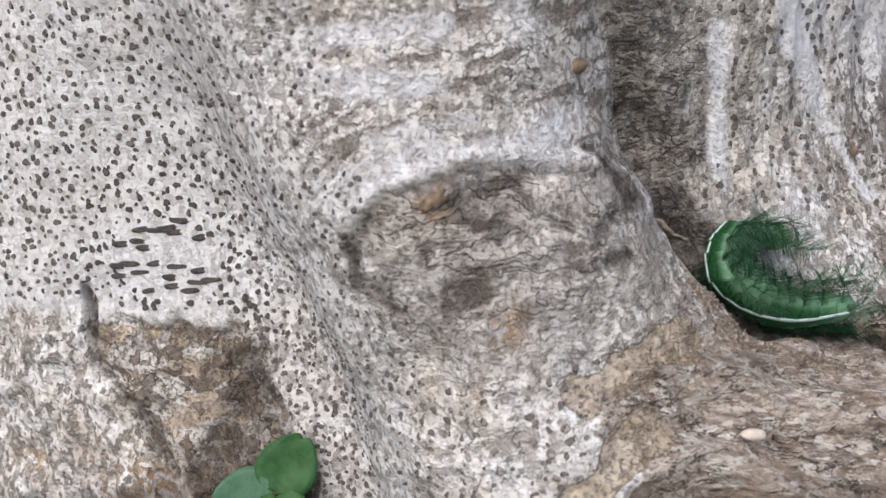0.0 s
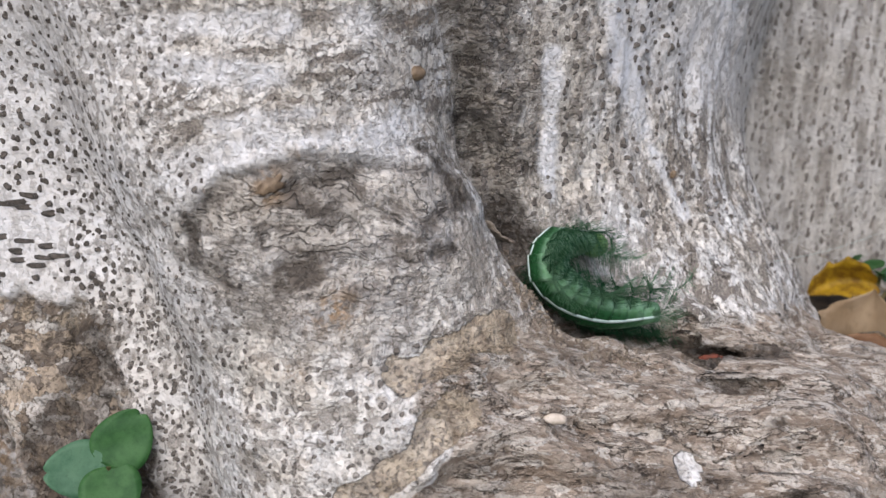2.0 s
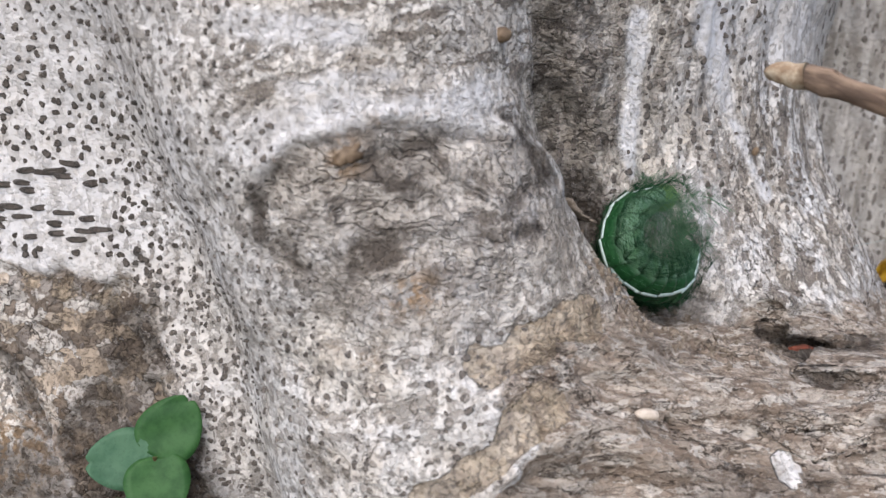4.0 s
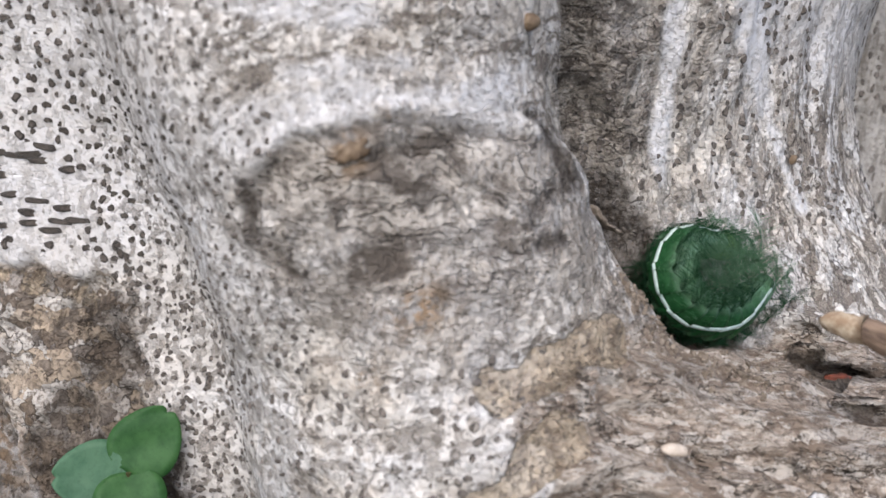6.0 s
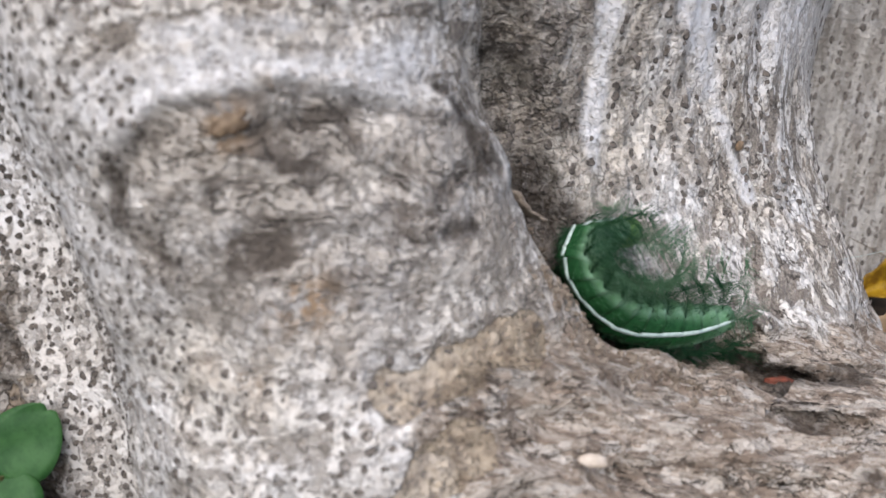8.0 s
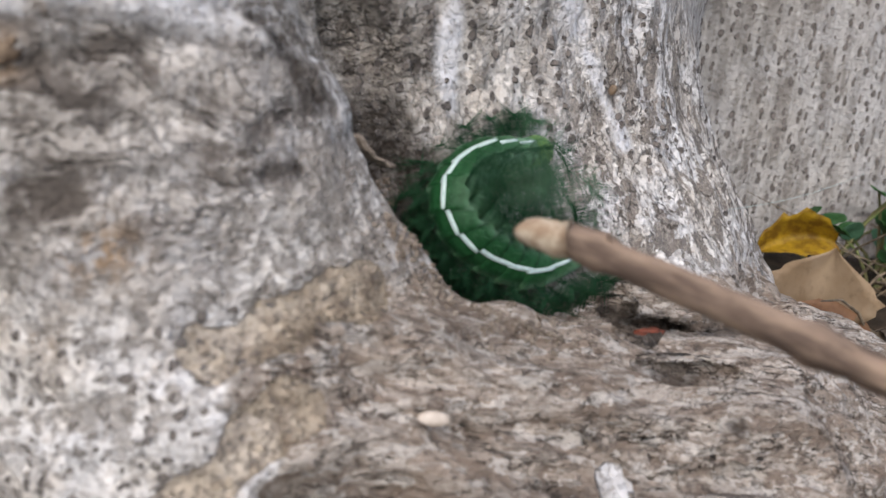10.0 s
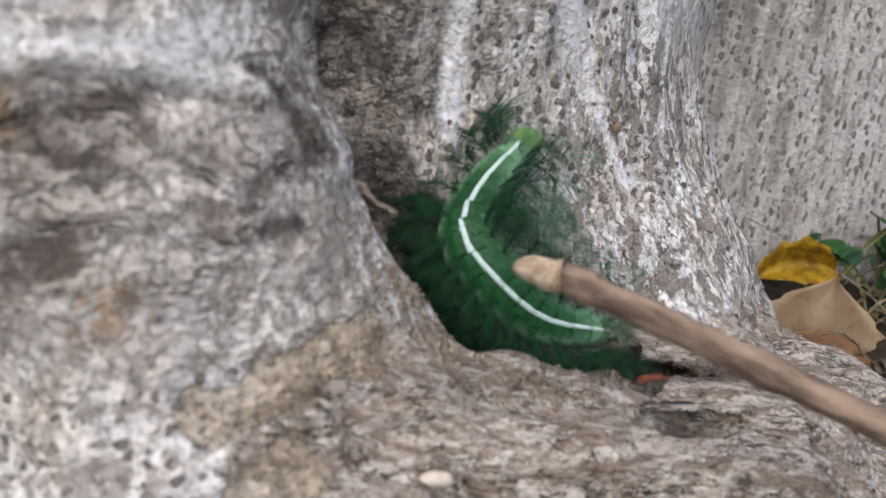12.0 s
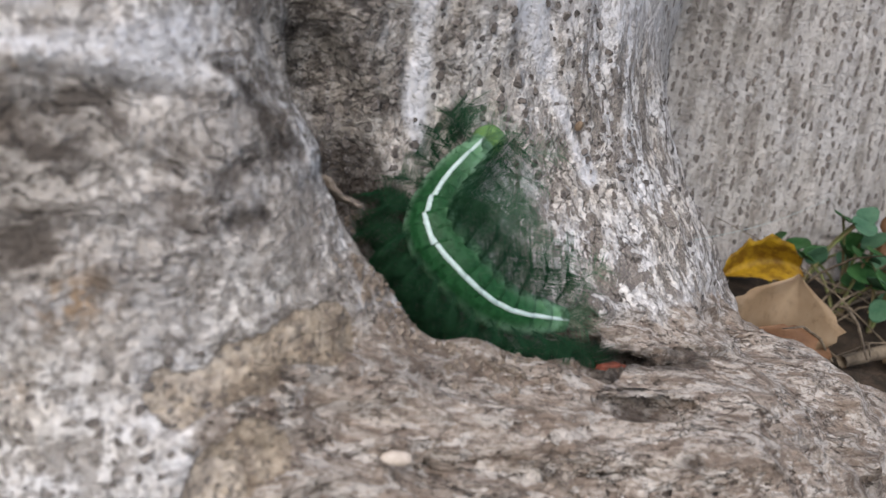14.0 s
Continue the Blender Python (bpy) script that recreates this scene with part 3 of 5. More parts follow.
    plain = np.maximum(plain, 0.9 * np.maximum(band, stripe(v, -0.0110, 0.0975, 0.0040, 0.1010, 0.0012, 0.0009)) * mid * (1 - scar))
    low = mid * (1 - scar) * step(0.064 - z, 0.0, 0.008)
    veins = np.zeros(len(v))
    for x0, z0, x1, z1, w in ((0.0000, 0.0882, 0.0165, 0.0868, 0.0011), (0.0040, 0.0846, 0.0140, 0.0838, 0.0007), (-0.0090, 0.0738, -0.0076, 0.0785, 0.0010),
                              (-0.0076, 0.0785, 0.0005, 0.0766, 0.0008), (0.0005, 0.0766, 0.0060, 0.0722, 0.0012), (-0.0115, 0.0865, -0.0098, 0.0840, 0.0007)):
        veins = np.maximum(veins, stripe(v, x0, z0, x1, z1, w, 0.0006) * (y < 0.155))
    # nearness to the cuts and the crevice, where shade is painted
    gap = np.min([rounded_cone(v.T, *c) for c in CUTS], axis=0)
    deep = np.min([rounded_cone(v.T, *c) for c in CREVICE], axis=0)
    lichen = step(bump_at(v, (0.0758, 0.135, 0.0422), (0.0034, 0.02, 0.0030)) + 0.12 * lump(v, 0.0016), 0.42, 0.58)
    attrs = {
        "worn": np.clip(1 - 0.55 * right * step(x, 0.055, 0.068) * step(z, 0.10, 0.12) - 0.55 * left + 0.2 * left * step(x, -0.045, -0.025) + patch + slab, 0, 1),
        "warts": np.clip(0.45 * left * (1 - patch) * step(x, -0.075, -0.03) + 0.35 * right * (1 - blue) + 0.3 * farness + 0.8 * mid * (1 - scar) * step(0.064 - z, 0.0, 0.008) + 0.55 * mid * (1 - scar) * (1 - step(x, -0.022, -0.010)), 0, 1) * (1 - rootness) * (1 - 0.9 * dashes),
        "specks": np.clip(0.35 * left * step(x, -0.052, -0.036) + 0.5 * right + 0.7 * patch + 0.6 * slab + 0.6 * mid * (1 - 0.6 * low) + 0.1 * farness + 0.32 * left, 0, 1) * (1 - 0.85 * blue) * (1 - 0.7 * plain),
        "across": mid * (1 - scar) * (1 - plain) * (1 - 0.35 * low),
        "along": np.clip(0.6 * mid * step(x, 0.026, 0.032) * step(z, 0.06, 0.07) + right * (0.52 - step(x, 0.05, 0.075) * 0.2 + 0.75 * step(x, 0.07, 0.085) * (1 - step(z, 0.098, 0.125)) - 0.3 * step(x, 0.048, 0.054) * step(z, 0.10, 0.12)) + 0.15 * farness, 0, 1) * (1 - blue),
        "far": farness,
        "smooth": np.clip(0.92 * blue * right + 0.9 * plain + 0.7 * dashes * (1 - patch) + 0.3 * lichen, 0, 1),
        "cork": np.clip(np.maximum(right, step(x, 0.028, 0.033) * (1 - rootness) * step(knob, 0.0005, 0.002) * (x < 0.06) * front) * (1 - step(x + 0.12 * (0.09 - z) + 0.55 * np.clip(z - 0.106, 0, 0.04) + 2 * torn, 0.045, 0.051)) * (1 - blue) + 0.6 * right * (1 - blue) * step(lump(v, 0.0026) + 0.25, 0.0, 0.4) * np.maximum(stripe(v, 0.0555, 0.135, 0.0590, 0.085, 0.0016, 0.0006), np.maximum(stripe(v, 0.0590, 0.127, 0.0715, 0.100, 0.0010, 0.0006), stripe(v, 0.0690, 0.130, 0.0820, 0.1015, 0.0010, 0.0006))) + 0.3 * step(x, 0.022, 0.030) * mid * step(z, 0.085, 0.1), 0, 1),
        "plates": np.clip(0.95 * patch + 0.35 * slab * step(lump(v, 0.007), -0.1, 0.3), 0, 1),
        "brown": np.clip(rootness * (1 - 0.7 * lichen) * (1 - 0.42 * step(x + torn, 0.085, 0.108)) + 0.5 * bump_at(v, (0.0274, 0.1338, 0.0527), (0.005, 0.02, 0.004)) + 0.8 * bump_at(v, (0.0345, 0.137, 0.0572), (0.006, 0.02, 0.0045)) + 0.35 * step(x, 0.028, 0.04) * mid, 0, 1),
        "tan": np.clip(tan + 0.5 * patch * step(z + torn, 0.050, 0.055) + 0.6 * bump_at(v, (-0.018, 0.137, 0.122), (0.003, 0.02, 0.0035)) + 0.6 * bump_at(v, (-0.005, 0.135, 0.121), (0.0025, 0.02, 0.0035)), 0, 1),
        "scar": np.clip(scar + groove, 0, 1),
        "rust": np.clip(bump_at(v, (0.010, 0.136, 0.068), (0.004, 0.02, 0.0035)) + bump_at(v, (-0.002, 0.136, 0.088), (0.0025, 0.02, 0.003)) + 0.8 * bump_at(v, (0.004, 0.138, 0.094), (0.002, 0.02, 0.0015)) + 1.2 * bump_at(v, (-0.0625, 0.18, 0.0215), (0.011, 0.03, 0.009)) + 0.9 * bump_at(v, (-0.0925, 0.19, 0.0235), (0.005, 0.03, 0.004)) + 0.7 * bump_at(v, (0.021, 0.153, 0.124), (0.004, 0.02, 0.006)) + 0.6 * bump_at(v, (0.003, 0.137, 0.057), (0.004, 0.02, 0.0015)), 0, 1),
        # shade drawn as colour in cuts, crevice, by the clover; dark soil, mottled root
        "shade_stain": np.clip(0.9 * groove + 0.42 * veins + 0.8 * crack + slot + 1 - step(gap, 0.0001, 0.0008) + (1 - step(deep, 0.0002, 0.0016)) * step(0.092 - z, 0.0, 0.01) + 0.4 * rootness * step(0.043 - z + 4 * torn, 0.0, 0.006) * step(lump(v, (0.02, 0.007, 0.007)) + 0.35, 0.0, 0.5) + 0.32 * rootness * (1 - step(x, 0.062, 0.085)) * step(lump(v, (0.02, 0.008, 0.008)) + 0.2, 0.0, 0.5) + 0.85 * slab * step(0.031 + 0.5 * np.minimum(0, x + 0.062) - z + 2 * torn, 0.0, 0.008) + 0.9 * bump_at(v, (-0.026, 0.167, 0.016), (0.008, 0.03, 0.010)) + 0.7 * bump_at(v, (-0.0405, 0.175, 0.040), (0.0075, 0.03, 0.014)) * step(lump(v, 0.005) + 0.5, 0, 0.5) + 1.2 * cleft + 1.1 * pit + 0.75 * patch * np.maximum(step(x - 0.7 * (z - 0.05) + 3 * torn, -0.044, -0.036), 1.5 * step(0.033 - z + 3 * torn, 0.0, 0.007)) * step(0.056 - z + torn, 0, 0.004) + 0.8 * step(0.0035 - np.abs(knob - np.minimum(stem, flare)) * (x > 0.02), 0.0, 0.003) * (x > 0.03) * (z > 0.062) * (z < 0.088), 0, 1),
    }

    tree = new("tree")
    tree.location = (0.0, 0.30, 0.0)
    tagged(tree, "old pale grey tree foot with warty bark and spreading roots", "tree")
    fv = quads[:, 0]
    piece = np.zeros(len(v), np.int32)
    piece[(np.minimum(knob, swelling) < np.minimum(stem, flare)) & (mid > 0.3)] = 1
    piece[(rootness > 0.5)] = 2
    piece[farness > 0.5] = 3
    vn = np.zeros((len(v), 3))
    fn = np.cross(v[quads[:, 2]] - v[quads[:, 0]], v[quads[:, 3]] - v[quads[:, 1]])
    for k in range(4):
        np.add.at(vn, quads[:, k], fn)
    vn /= np.linalg.norm(vn, axis=1)[:, None] + 1e-20
    names = (("trunk", "pale stem bark dotted with dark warts"), ("buttress", "swollen cream root base with a healed branch knot"),
             ("surface_root", "brown flaking bark of a spreading root"), ("rear_stem", "grey tan stem bark with fine dots"))
    for k, (name, label) in enumerate(names):
        q = quads[piece[fv] == k]
        used, inverse = np.unique(q, return_inverse=True)
        me = bpy.data.meshes.new(name)
        me.from_pydata(v[used] - np.array((0.0, 0.30, 0.0)), [], inverse.reshape(-1, 4))
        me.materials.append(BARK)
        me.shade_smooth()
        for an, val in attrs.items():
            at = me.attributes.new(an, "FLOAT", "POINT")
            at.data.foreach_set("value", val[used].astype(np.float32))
        me.normals_split_custom_set_from_vertices([tuple(n) for n in vn[used]])
        part(name, me, tree, label)
    near = (y < 0.33) & (z < 0.25) & (z > -0.01) & (x > -0.13) & (x < 0.27)
    return tree, v[near], vn[near]


TREE, SKIN_AT, SKIN_WAY = make_tree()
SKIN_TREE = kdtree.KDTree(len(SKIN_AT))
for k, q in enumerate(SKIN_AT):
    SKIN_TREE.insert(q, k)
SKIN_TREE.balance()


def onto_bark(points):
    """Where the finished bark lies behind some points, as seen from the front, and the ways out of it there."""
    p = np.array(points, dtype=np.float64)
    p[:, 1] = 0.10
    for _ in range(70):
        p[:, 1] += 0.8 * tree_field(p.T)
    at, out = [], []
    for q in p:
        q = Vector(q)
        c, k, far = SKIN_TREE.find(q)
        n = Vector(SKIN_WAY[k])
        at.append(q - n * (q - c).dot(n))
        out.append(n)
    return at, out


# ---- the caterpillar ----
def pebble(seed, a, b, c, rough=0.12):
    """A small uneven lump with half sizes a, b, c."""
    bm = bmesh.new()
    bmesh.ops.create_icosphere(bm, subdivisions=3, radius=1)
    for q in bm.verts:
        k = 1 + rough * noise.noise(q.co * 1.7 + Vector((seed, 2 * seed, 0))) + 0.5 * rough * noise.noise(q.co * 4 + Vector((seed, 0, 0)))
        q.co = Vector((q.co.x * a, q.co.y * b, q.co.z * c)) * k
    me = bpy.data.meshes.new("lump")
    bm.to_mesh(me)
    bm.free()
    me.shade_smooth()
    return me


SEGMENTS = 14


def feather(length, seed, barbs=64, material=FEATHER):
    """A spine like a fern: a thin shaft with fine barbs on both sides, along +x, in metres."""
    rng = random.Random(seed)
    vs, fs = [], []

    def blade(a, b, w):
        a, b = Vector(a), Vector(b)
        side = (b - a).cross(Vector((rng.uniform(-0.5, 0.5), rng.uniform(-0.5, 0.5), 1))).normalized() * w
        lift = Vector((0, 0, w * 0.8))
        n = len(vs)
        vs.extend((a - side, a + side, a + lift, b))
        fs.extend(((n, n + 1, n + 3), (n + 1, n + 2, n + 3), (n + 2, n, n + 3), (n, n + 2, n + 1)))

    def shaft(t):
        return Vector((length * t, 0.0012 * math.sin(2.2 * t), 0.0018 * math.sin(math.pi * t) - 0.0022 * t * t))

    for i in range(8):
        blade(shaft(i / 8), shaft(min(1.0, (i + 1.6) / 8)), 0.00010 * (1.1 - i / 9))
    for i in range(barbs):
        t = 0.03 + 0.95 * i / barbs
        reach = 0.0062 * math.sin(math.pi * (0.16 + 0.74 * t)) * rng.uniform(0.7, 1.15)
        for s in (-1, 1):
            p = shaft(t)
            blade(p, p + Vector((rng.uniform(0.5, 0.75) * reach, s * 0.8 * reach, rng.uniform(-0.3, 0.4) * reach)), rng.uniform(0.00003, 0.00006))
    return grid_mesh("spine", vs, fs, material)


def fuzz(count, size, seed, half, material):
    """Short soft hairs standing out on one side of a ring."""
    rng = random.Random(300 + 2 * seed + half)
    vs, fs = [], []
    for k in range(count):
        a = math.pi / 2 - half * rng.uniform(0.0, 0.65) * math.pi
        if abs(a - math.pi / 2) < 0.13:
            continue
        root = Vector((BODY_STEP * rng.uniform(-0.6, 0.6), 0.97 * BODY_W * size * math.cos(a), 0.95 * BODY_H * size * math.sin(a)))
        way = Vector((rng.uniform(-0.8, 0.8), 1.3 * math.cos(a) + rng.uniform(-0.3, 0.3), 0.35 * math.sin(a) + rng.uniform(-0.1, 0.2)))
        end = root + way.normalized() * rng.uniform(0.0010, 0.0028)
        side = way.cross(Vector((rng.uniform(-1, 1), 0.3, 1))).normalized() * rng.uniform(0.00004, 0.00007)
        n = len(vs)
        vs += [root - side, root + side, root + Vector((0, 0, 0.00008)), end]
        fs += [(n, n + 1, n + 3), (n + 1, n + 2, n + 3), (n + 2, n, n + 3), (n, n + 2, n + 1)]
    return grid_mesh("hair", vs, fs, material)


def ring_body(length, w, h, taper0, taper1):
    """One body ring along +x, flat below, with a soft bulge."""
    vs, fs, n, m = [], [], 18, 8
    for i in range(m + 1):
        t = i / m
        r = (0.965 + 0.04 * math.sin(math.pi * t) ** 0.7) * (taper0 + (taper1 - taper0) * t)
        for k in range(n):
            a = 2 * math.pi * k / n
            c, s = math.cos(a), math.sin(a)
            vs.append((length * (t - 0.5), w * r * c, h * r * (s if s > 0 else 0.95 * s)))
    for i in range(m):
        for k in range(n):
            l = (k + 1) % n
            fs.append((i * n + k, i * n + l, (i + 1) * n + l, (i + 1) * n + k))
    fs.append(tuple(reversed(range(n))))
    fs.append(tuple(m * n + k for k in range(n)))
    return grid_mesh("segment", vs, fs, SKIN)


def stripe_mesh(length, w, h, taper0, taper1):
    """The raised pale line along the back of one ring."""
    vs, fs, m = [], [], 8
    for i in range(m + 1):
        t = i / m
        r = (0.965 + 0.04 * math.sin(math.pi * t) ** 0.7) * (taper0 + (taper1 - taper0) * t)
        half = 0.00052 * min(1.0, 0.25 + 0.85 * r) * (1 - 0.25 * abs(2 * t - 1) ** 3)
        for y, up in ((-half, -0.0003), (-half * 0.6, 0.00012), (half * 0.6, 0.00012), (half, -0.0003)):
            vs.append((1.2 * length * (t - 0.5), y, h * max(r, 0.8 * (taper0 + taper1) / 2) + up))
    for i in range(m):
        for k in range(3):
            fs.append((i * 4 + k, i * 4 + k + 1, (i + 1) * 4 + k + 1, (i + 1) * 4 + k))
        fs.append((i * 4 + 3, i * 4, (i + 1) * 4, (i + 1) * 4 + 3))
    fs.append((3, 2, 1, 0))
    fs.append((m * 4, m * 4 + 1, m * 4 + 2, m * 4 + 3))
    return grid_mesh("stripe", vs, fs, STRIPE)


BASE = Vector((0.062, 0.160, 0.062))
BODY_W, BODY_H, BODY_STEP = 0.0046, 0.0042, 0.0043


SPINES = []


def make_caterpillar():
    cat = new("caterpillar")
    cat.location = BASE
    tagged(cat, "bright green feathery spined caterpillar with a white back line", "caterpillar")
    rings = []
    for i in range(SEGMENTS):
        taper = [0.24 + 0.76 * math.sin(math.pi * min(1, max(0, (k + 0.9) / (SEGMENTS + 0.8)))) ** 0.5 for k in (i - 0.5, i + 0.5)]
        seg = part("segment", ring_body(BODY_STEP * 1.25, BODY_W, BODY_H, *taper), cat)
        part("stripe", stripe_mesh(BODY_STEP * 1.02, BODY_W, BODY_H, *taper), seg, "narrow white back line")
        sweep = (i - (SEGMENTS - 1) / 2) / ((SEGMENTS - 1) / 2)
        for s, k, off in ((1, 0, -0.0012), (1, 1, 0.0013), (-1, 0, 0.0)):
            size = ((0.0090, 0.0082)[k] if s > 0 else 0.0112) * (1 if abs(sweep) < 0.9 else 1.1)
            me = feather(size, 40 * i + 2 * s + k, 80 if s > 0 else 34, FEATHER if s > 0 else FEATHER_PALE)
            SPINES.append((part("spine", me, seg), i, s, k, off))
        for s in (1, -1):
            me = feather(0.0062, 900 + 2 * i + s, 40, FEATHER)
            SPINES.append((part("spine", me, seg), i, s, 2, 0.0006))
        for side, tone in ((1, FEATHER), (-1, FEATHER_PALE)):
            part("hair", fuzz(30, 0.5 * (taper[0] + taper[1]), i, side, tone), seg)
        if i in (0, SEGMENTS - 1):
            for k, turn in enumerate((-26, 24)):
                ahead = turn if i > 1 else 180 + turn
                part("spine", feather(0.0075, 700 + 10 * i + k, 30, FEATHER_PALE), seg, "", pose(0, 0.0012 * (k - 0.5), 0.0012, 0, -8, ahead))
        if i == SEGMENTS - 1:
            me = pebble(3, 0.0030, 0.0027, 0.0026, 0.05)
            me.materials.append(HEAD)
            part("head", me, seg, "yellowish green rounded head", pose(0.0034, 0, -0.0008))
        rings.append(seg)
    return cat, rings


CATERPILLAR, RINGS = make_caterpillar()

# the line of its back, from tail to head, in millimetres, and how far the back turns out of the curl
# and how far the spines of the outer and the inner side are spread
RESTING = ((75.8, 158.7, 64.3), (63.9, 158.0, 63.5), (53.5, 157.0, 66.6), (47.4, 157.5, 73.1), (49.9, 160.0, 81.2), (61.0, 165.5, 83.0)), 0.93, 0.05, 0.15
TOUCHED = ((77.5, 160.5, 66.0), (66.0, 159.0, 64.0), (53.5, 157.0, 66.4), (45.6, 157.0, 73.8), (47.5, 160.0, 82.0), (56.5, 166.0, 88.5)), 0.9, 0.1, 0.4
TWITCH = ((78.3, 166.0, 72.6), (67.0, 161.0, 64.9), (53.2, 157.0, 66.7), (44.2, 157.0, 74.7), (46.0, 161.0, 84.2), (55.0, 166.0, 93.5)), 0.88, 0.2, 0.7
TUCKED = ((70.5, 168.0, 73.6), (65.0, 162.0, 66.9), (53.9, 157.0, 66.3), (45.6, 157.0, 72.9), (47.3, 161.0, 82.3), (56.5, 166.0, 87.3)), 0.88, 0.3, 0.8
CURLED = ((77.8, 166.0, 71.0), (68.6, 161.0, 64.0), (56.1, 157.0, 65.1), (50.1, 157.5, 72.9), (53.9, 161.3, 80.3), (64.7, 166.0, 81.7)), 0.8, 0.35, 0.8
OPENING = ((77.1, 166.0, 79.2), (65.7, 161.0, 72.4), (53.0, 157.0, 67.9), (42.7, 157.5, 75.1), (43.2, 160.0, 82.3), (53.6, 166.0, 87.9)), 0.88, 0.15, 0.6
STRETCHED = ((79.0, 157.5, 62.8), (65.8, 157.0, 62.8), (52.5, 157.0, 66.4), (44.9, 157.5, 75.7), (47.0, 160.0, 83.3), (54.8, 165.7, 90.6)), 0.92, 0.1, 0.15
SETTLED = ((79.8, 161.0, 65.5), (70.1, 158.5, 63.3), (58.1, 157.0, 63.4), (49.0, 157.0, 69.8), (47.7, 158.5, 77.4), (57.0, 165.5, 81.6)), 0.82, 0.25, 0.4
ARCHED = ((77.0, 159.5, 64.8), (66.2, 158.0, 66.3), (57.2, 157.5, 71.9), (53.2, 161.0, 78.1), (57.1, 166.0, 82.7), (67.1, 169.0, 88.4)), 0.15, 1.0, 1.0
FLATTENED = ((79.2, 159.0, 64.4), (68.5, 158.0, 65.7), (60.2, 158.0, 70.7), (54.7, 161.2, 76.9), (57.3, 166.0, 83.3), (62.7, 168.6, 90.3)), 0.15, 1.0, 1.0
CRAWL = ((0.0, RESTING), (3.2, RESTING), (3.35, TOUCHED), (3.5, TWITCH), (3.7, TUCKED), (4.3, TUCKED), (5.2, CURLED), (6.1, CURLED), (6.4, OPENING), (6.55, STRETCHED),
         (7.1, STRETCHED), (7.5, SETTLED), (8.8, SETTLED), (9.6, CURLED), (10.4, ARCHED), (11.2, ARCHED), (11.9, FLATTENED), (14.0, FLATTENED))


def ring_poses(state):
    """The rings' poses along the line of the back, in the caterpillar's own space."""
    points, outward = state[:2]
    P = np.array(points) / 1000.0
    u = np.linspace(0, 1, 121)
    k = u * (len(P) - 1)
    i = np.clip(k.astype(int), 0, len(P) - 2)
    f = (k - i)[:, None]
    Q = np.vstack([2 * P[:1] - P[1:2], P, 2 * P[-1:] - P[-2:-1]])
    a, b, c, d = Q[i], Q[i + 1], Q[i + 2], Q[i + 3]
    C = 0.5 * (2 * b + (c - a) * f + (2 * a - 5 * b + 4 * c - d) * f ** 2 + (3 * b - a - 3 * c + d) * f ** 3)
    s = np.r_[0, np.cumsum(np.linalg.norm(np.diff(C, axis=0), axis=1))]
    centre = Vector(C.mean(0))
    face = Vector((-0.30, -0.88, 0.36)).normalized()
    made = []
    for r in range(SEGMENTS):
        at = s[-1] * (r + 0.5) / SEGMENTS
        p = Vector([np.interp(at, s, C[:, j]) for j in range(3)])
        q0, q1 = (Vector([np.interp(at + e, s, C[:, j]) for j in range(3)]) for e in (-0.003, 0.003))
        x = (q1 - q0).normalized()
        away = (p - centre) - face * (p - centre).dot(face)
        up = face * math.sqrt(max(0.05, 1 - outward ** 2)) + away.normalized() * outward
        up = (up - x * up.dot(x)).normalized()
        y = up.cross(x)
        m = Matrix((x, y, up)).transposed().to_4x4()
        m.translation = p - up * BODY_H - BASE
        made.append(m)
    return made


def spine_pose(i, s, k, off, state):
    """A spine's pose on its ring: folded down along the body, or spread out from it."""
    spread = state[2] if s > 0 else state[3]
    sweep = (i - (SEGMENTS - 1) / 2) / ((SEGMENTS - 1) / 2)
    if k == 2:
        return pose(off, s * 0.0024, 0.0026) @ pose(0, 0, 0, -s * 62 * (1 - spread)) @ pose(0, 0, 0, 0, 0, s * (90 - 40 * sweep)) @ pose(0, 0, 0, 0, 2, 0)
    out = 90 - 52 * sweep * abs(sweep) + (7, -7)[k]
    laid = (166 if s < 0 else 135) if i < SEGMENTS - 3 else 22
    turn = laid + (out - laid) * min(1.0, 1.3 * spread)
    fold = (38 if s > 0 else 70) * (1 - spread) + (2, 10)[k]
    return pose(off, s * 0.0028, 0.0002 + 0.0004 * k) @ pose(0, 0, 0, -s * fold) @ pose(0, 0, 0, 0, 0, s * turn) @ pose(0.001, 0, 0, 0, (2, 12)[k], 0) @ pose(0, 0, 0, 80 * (1 - min(1.0, 1.2 * spread)))


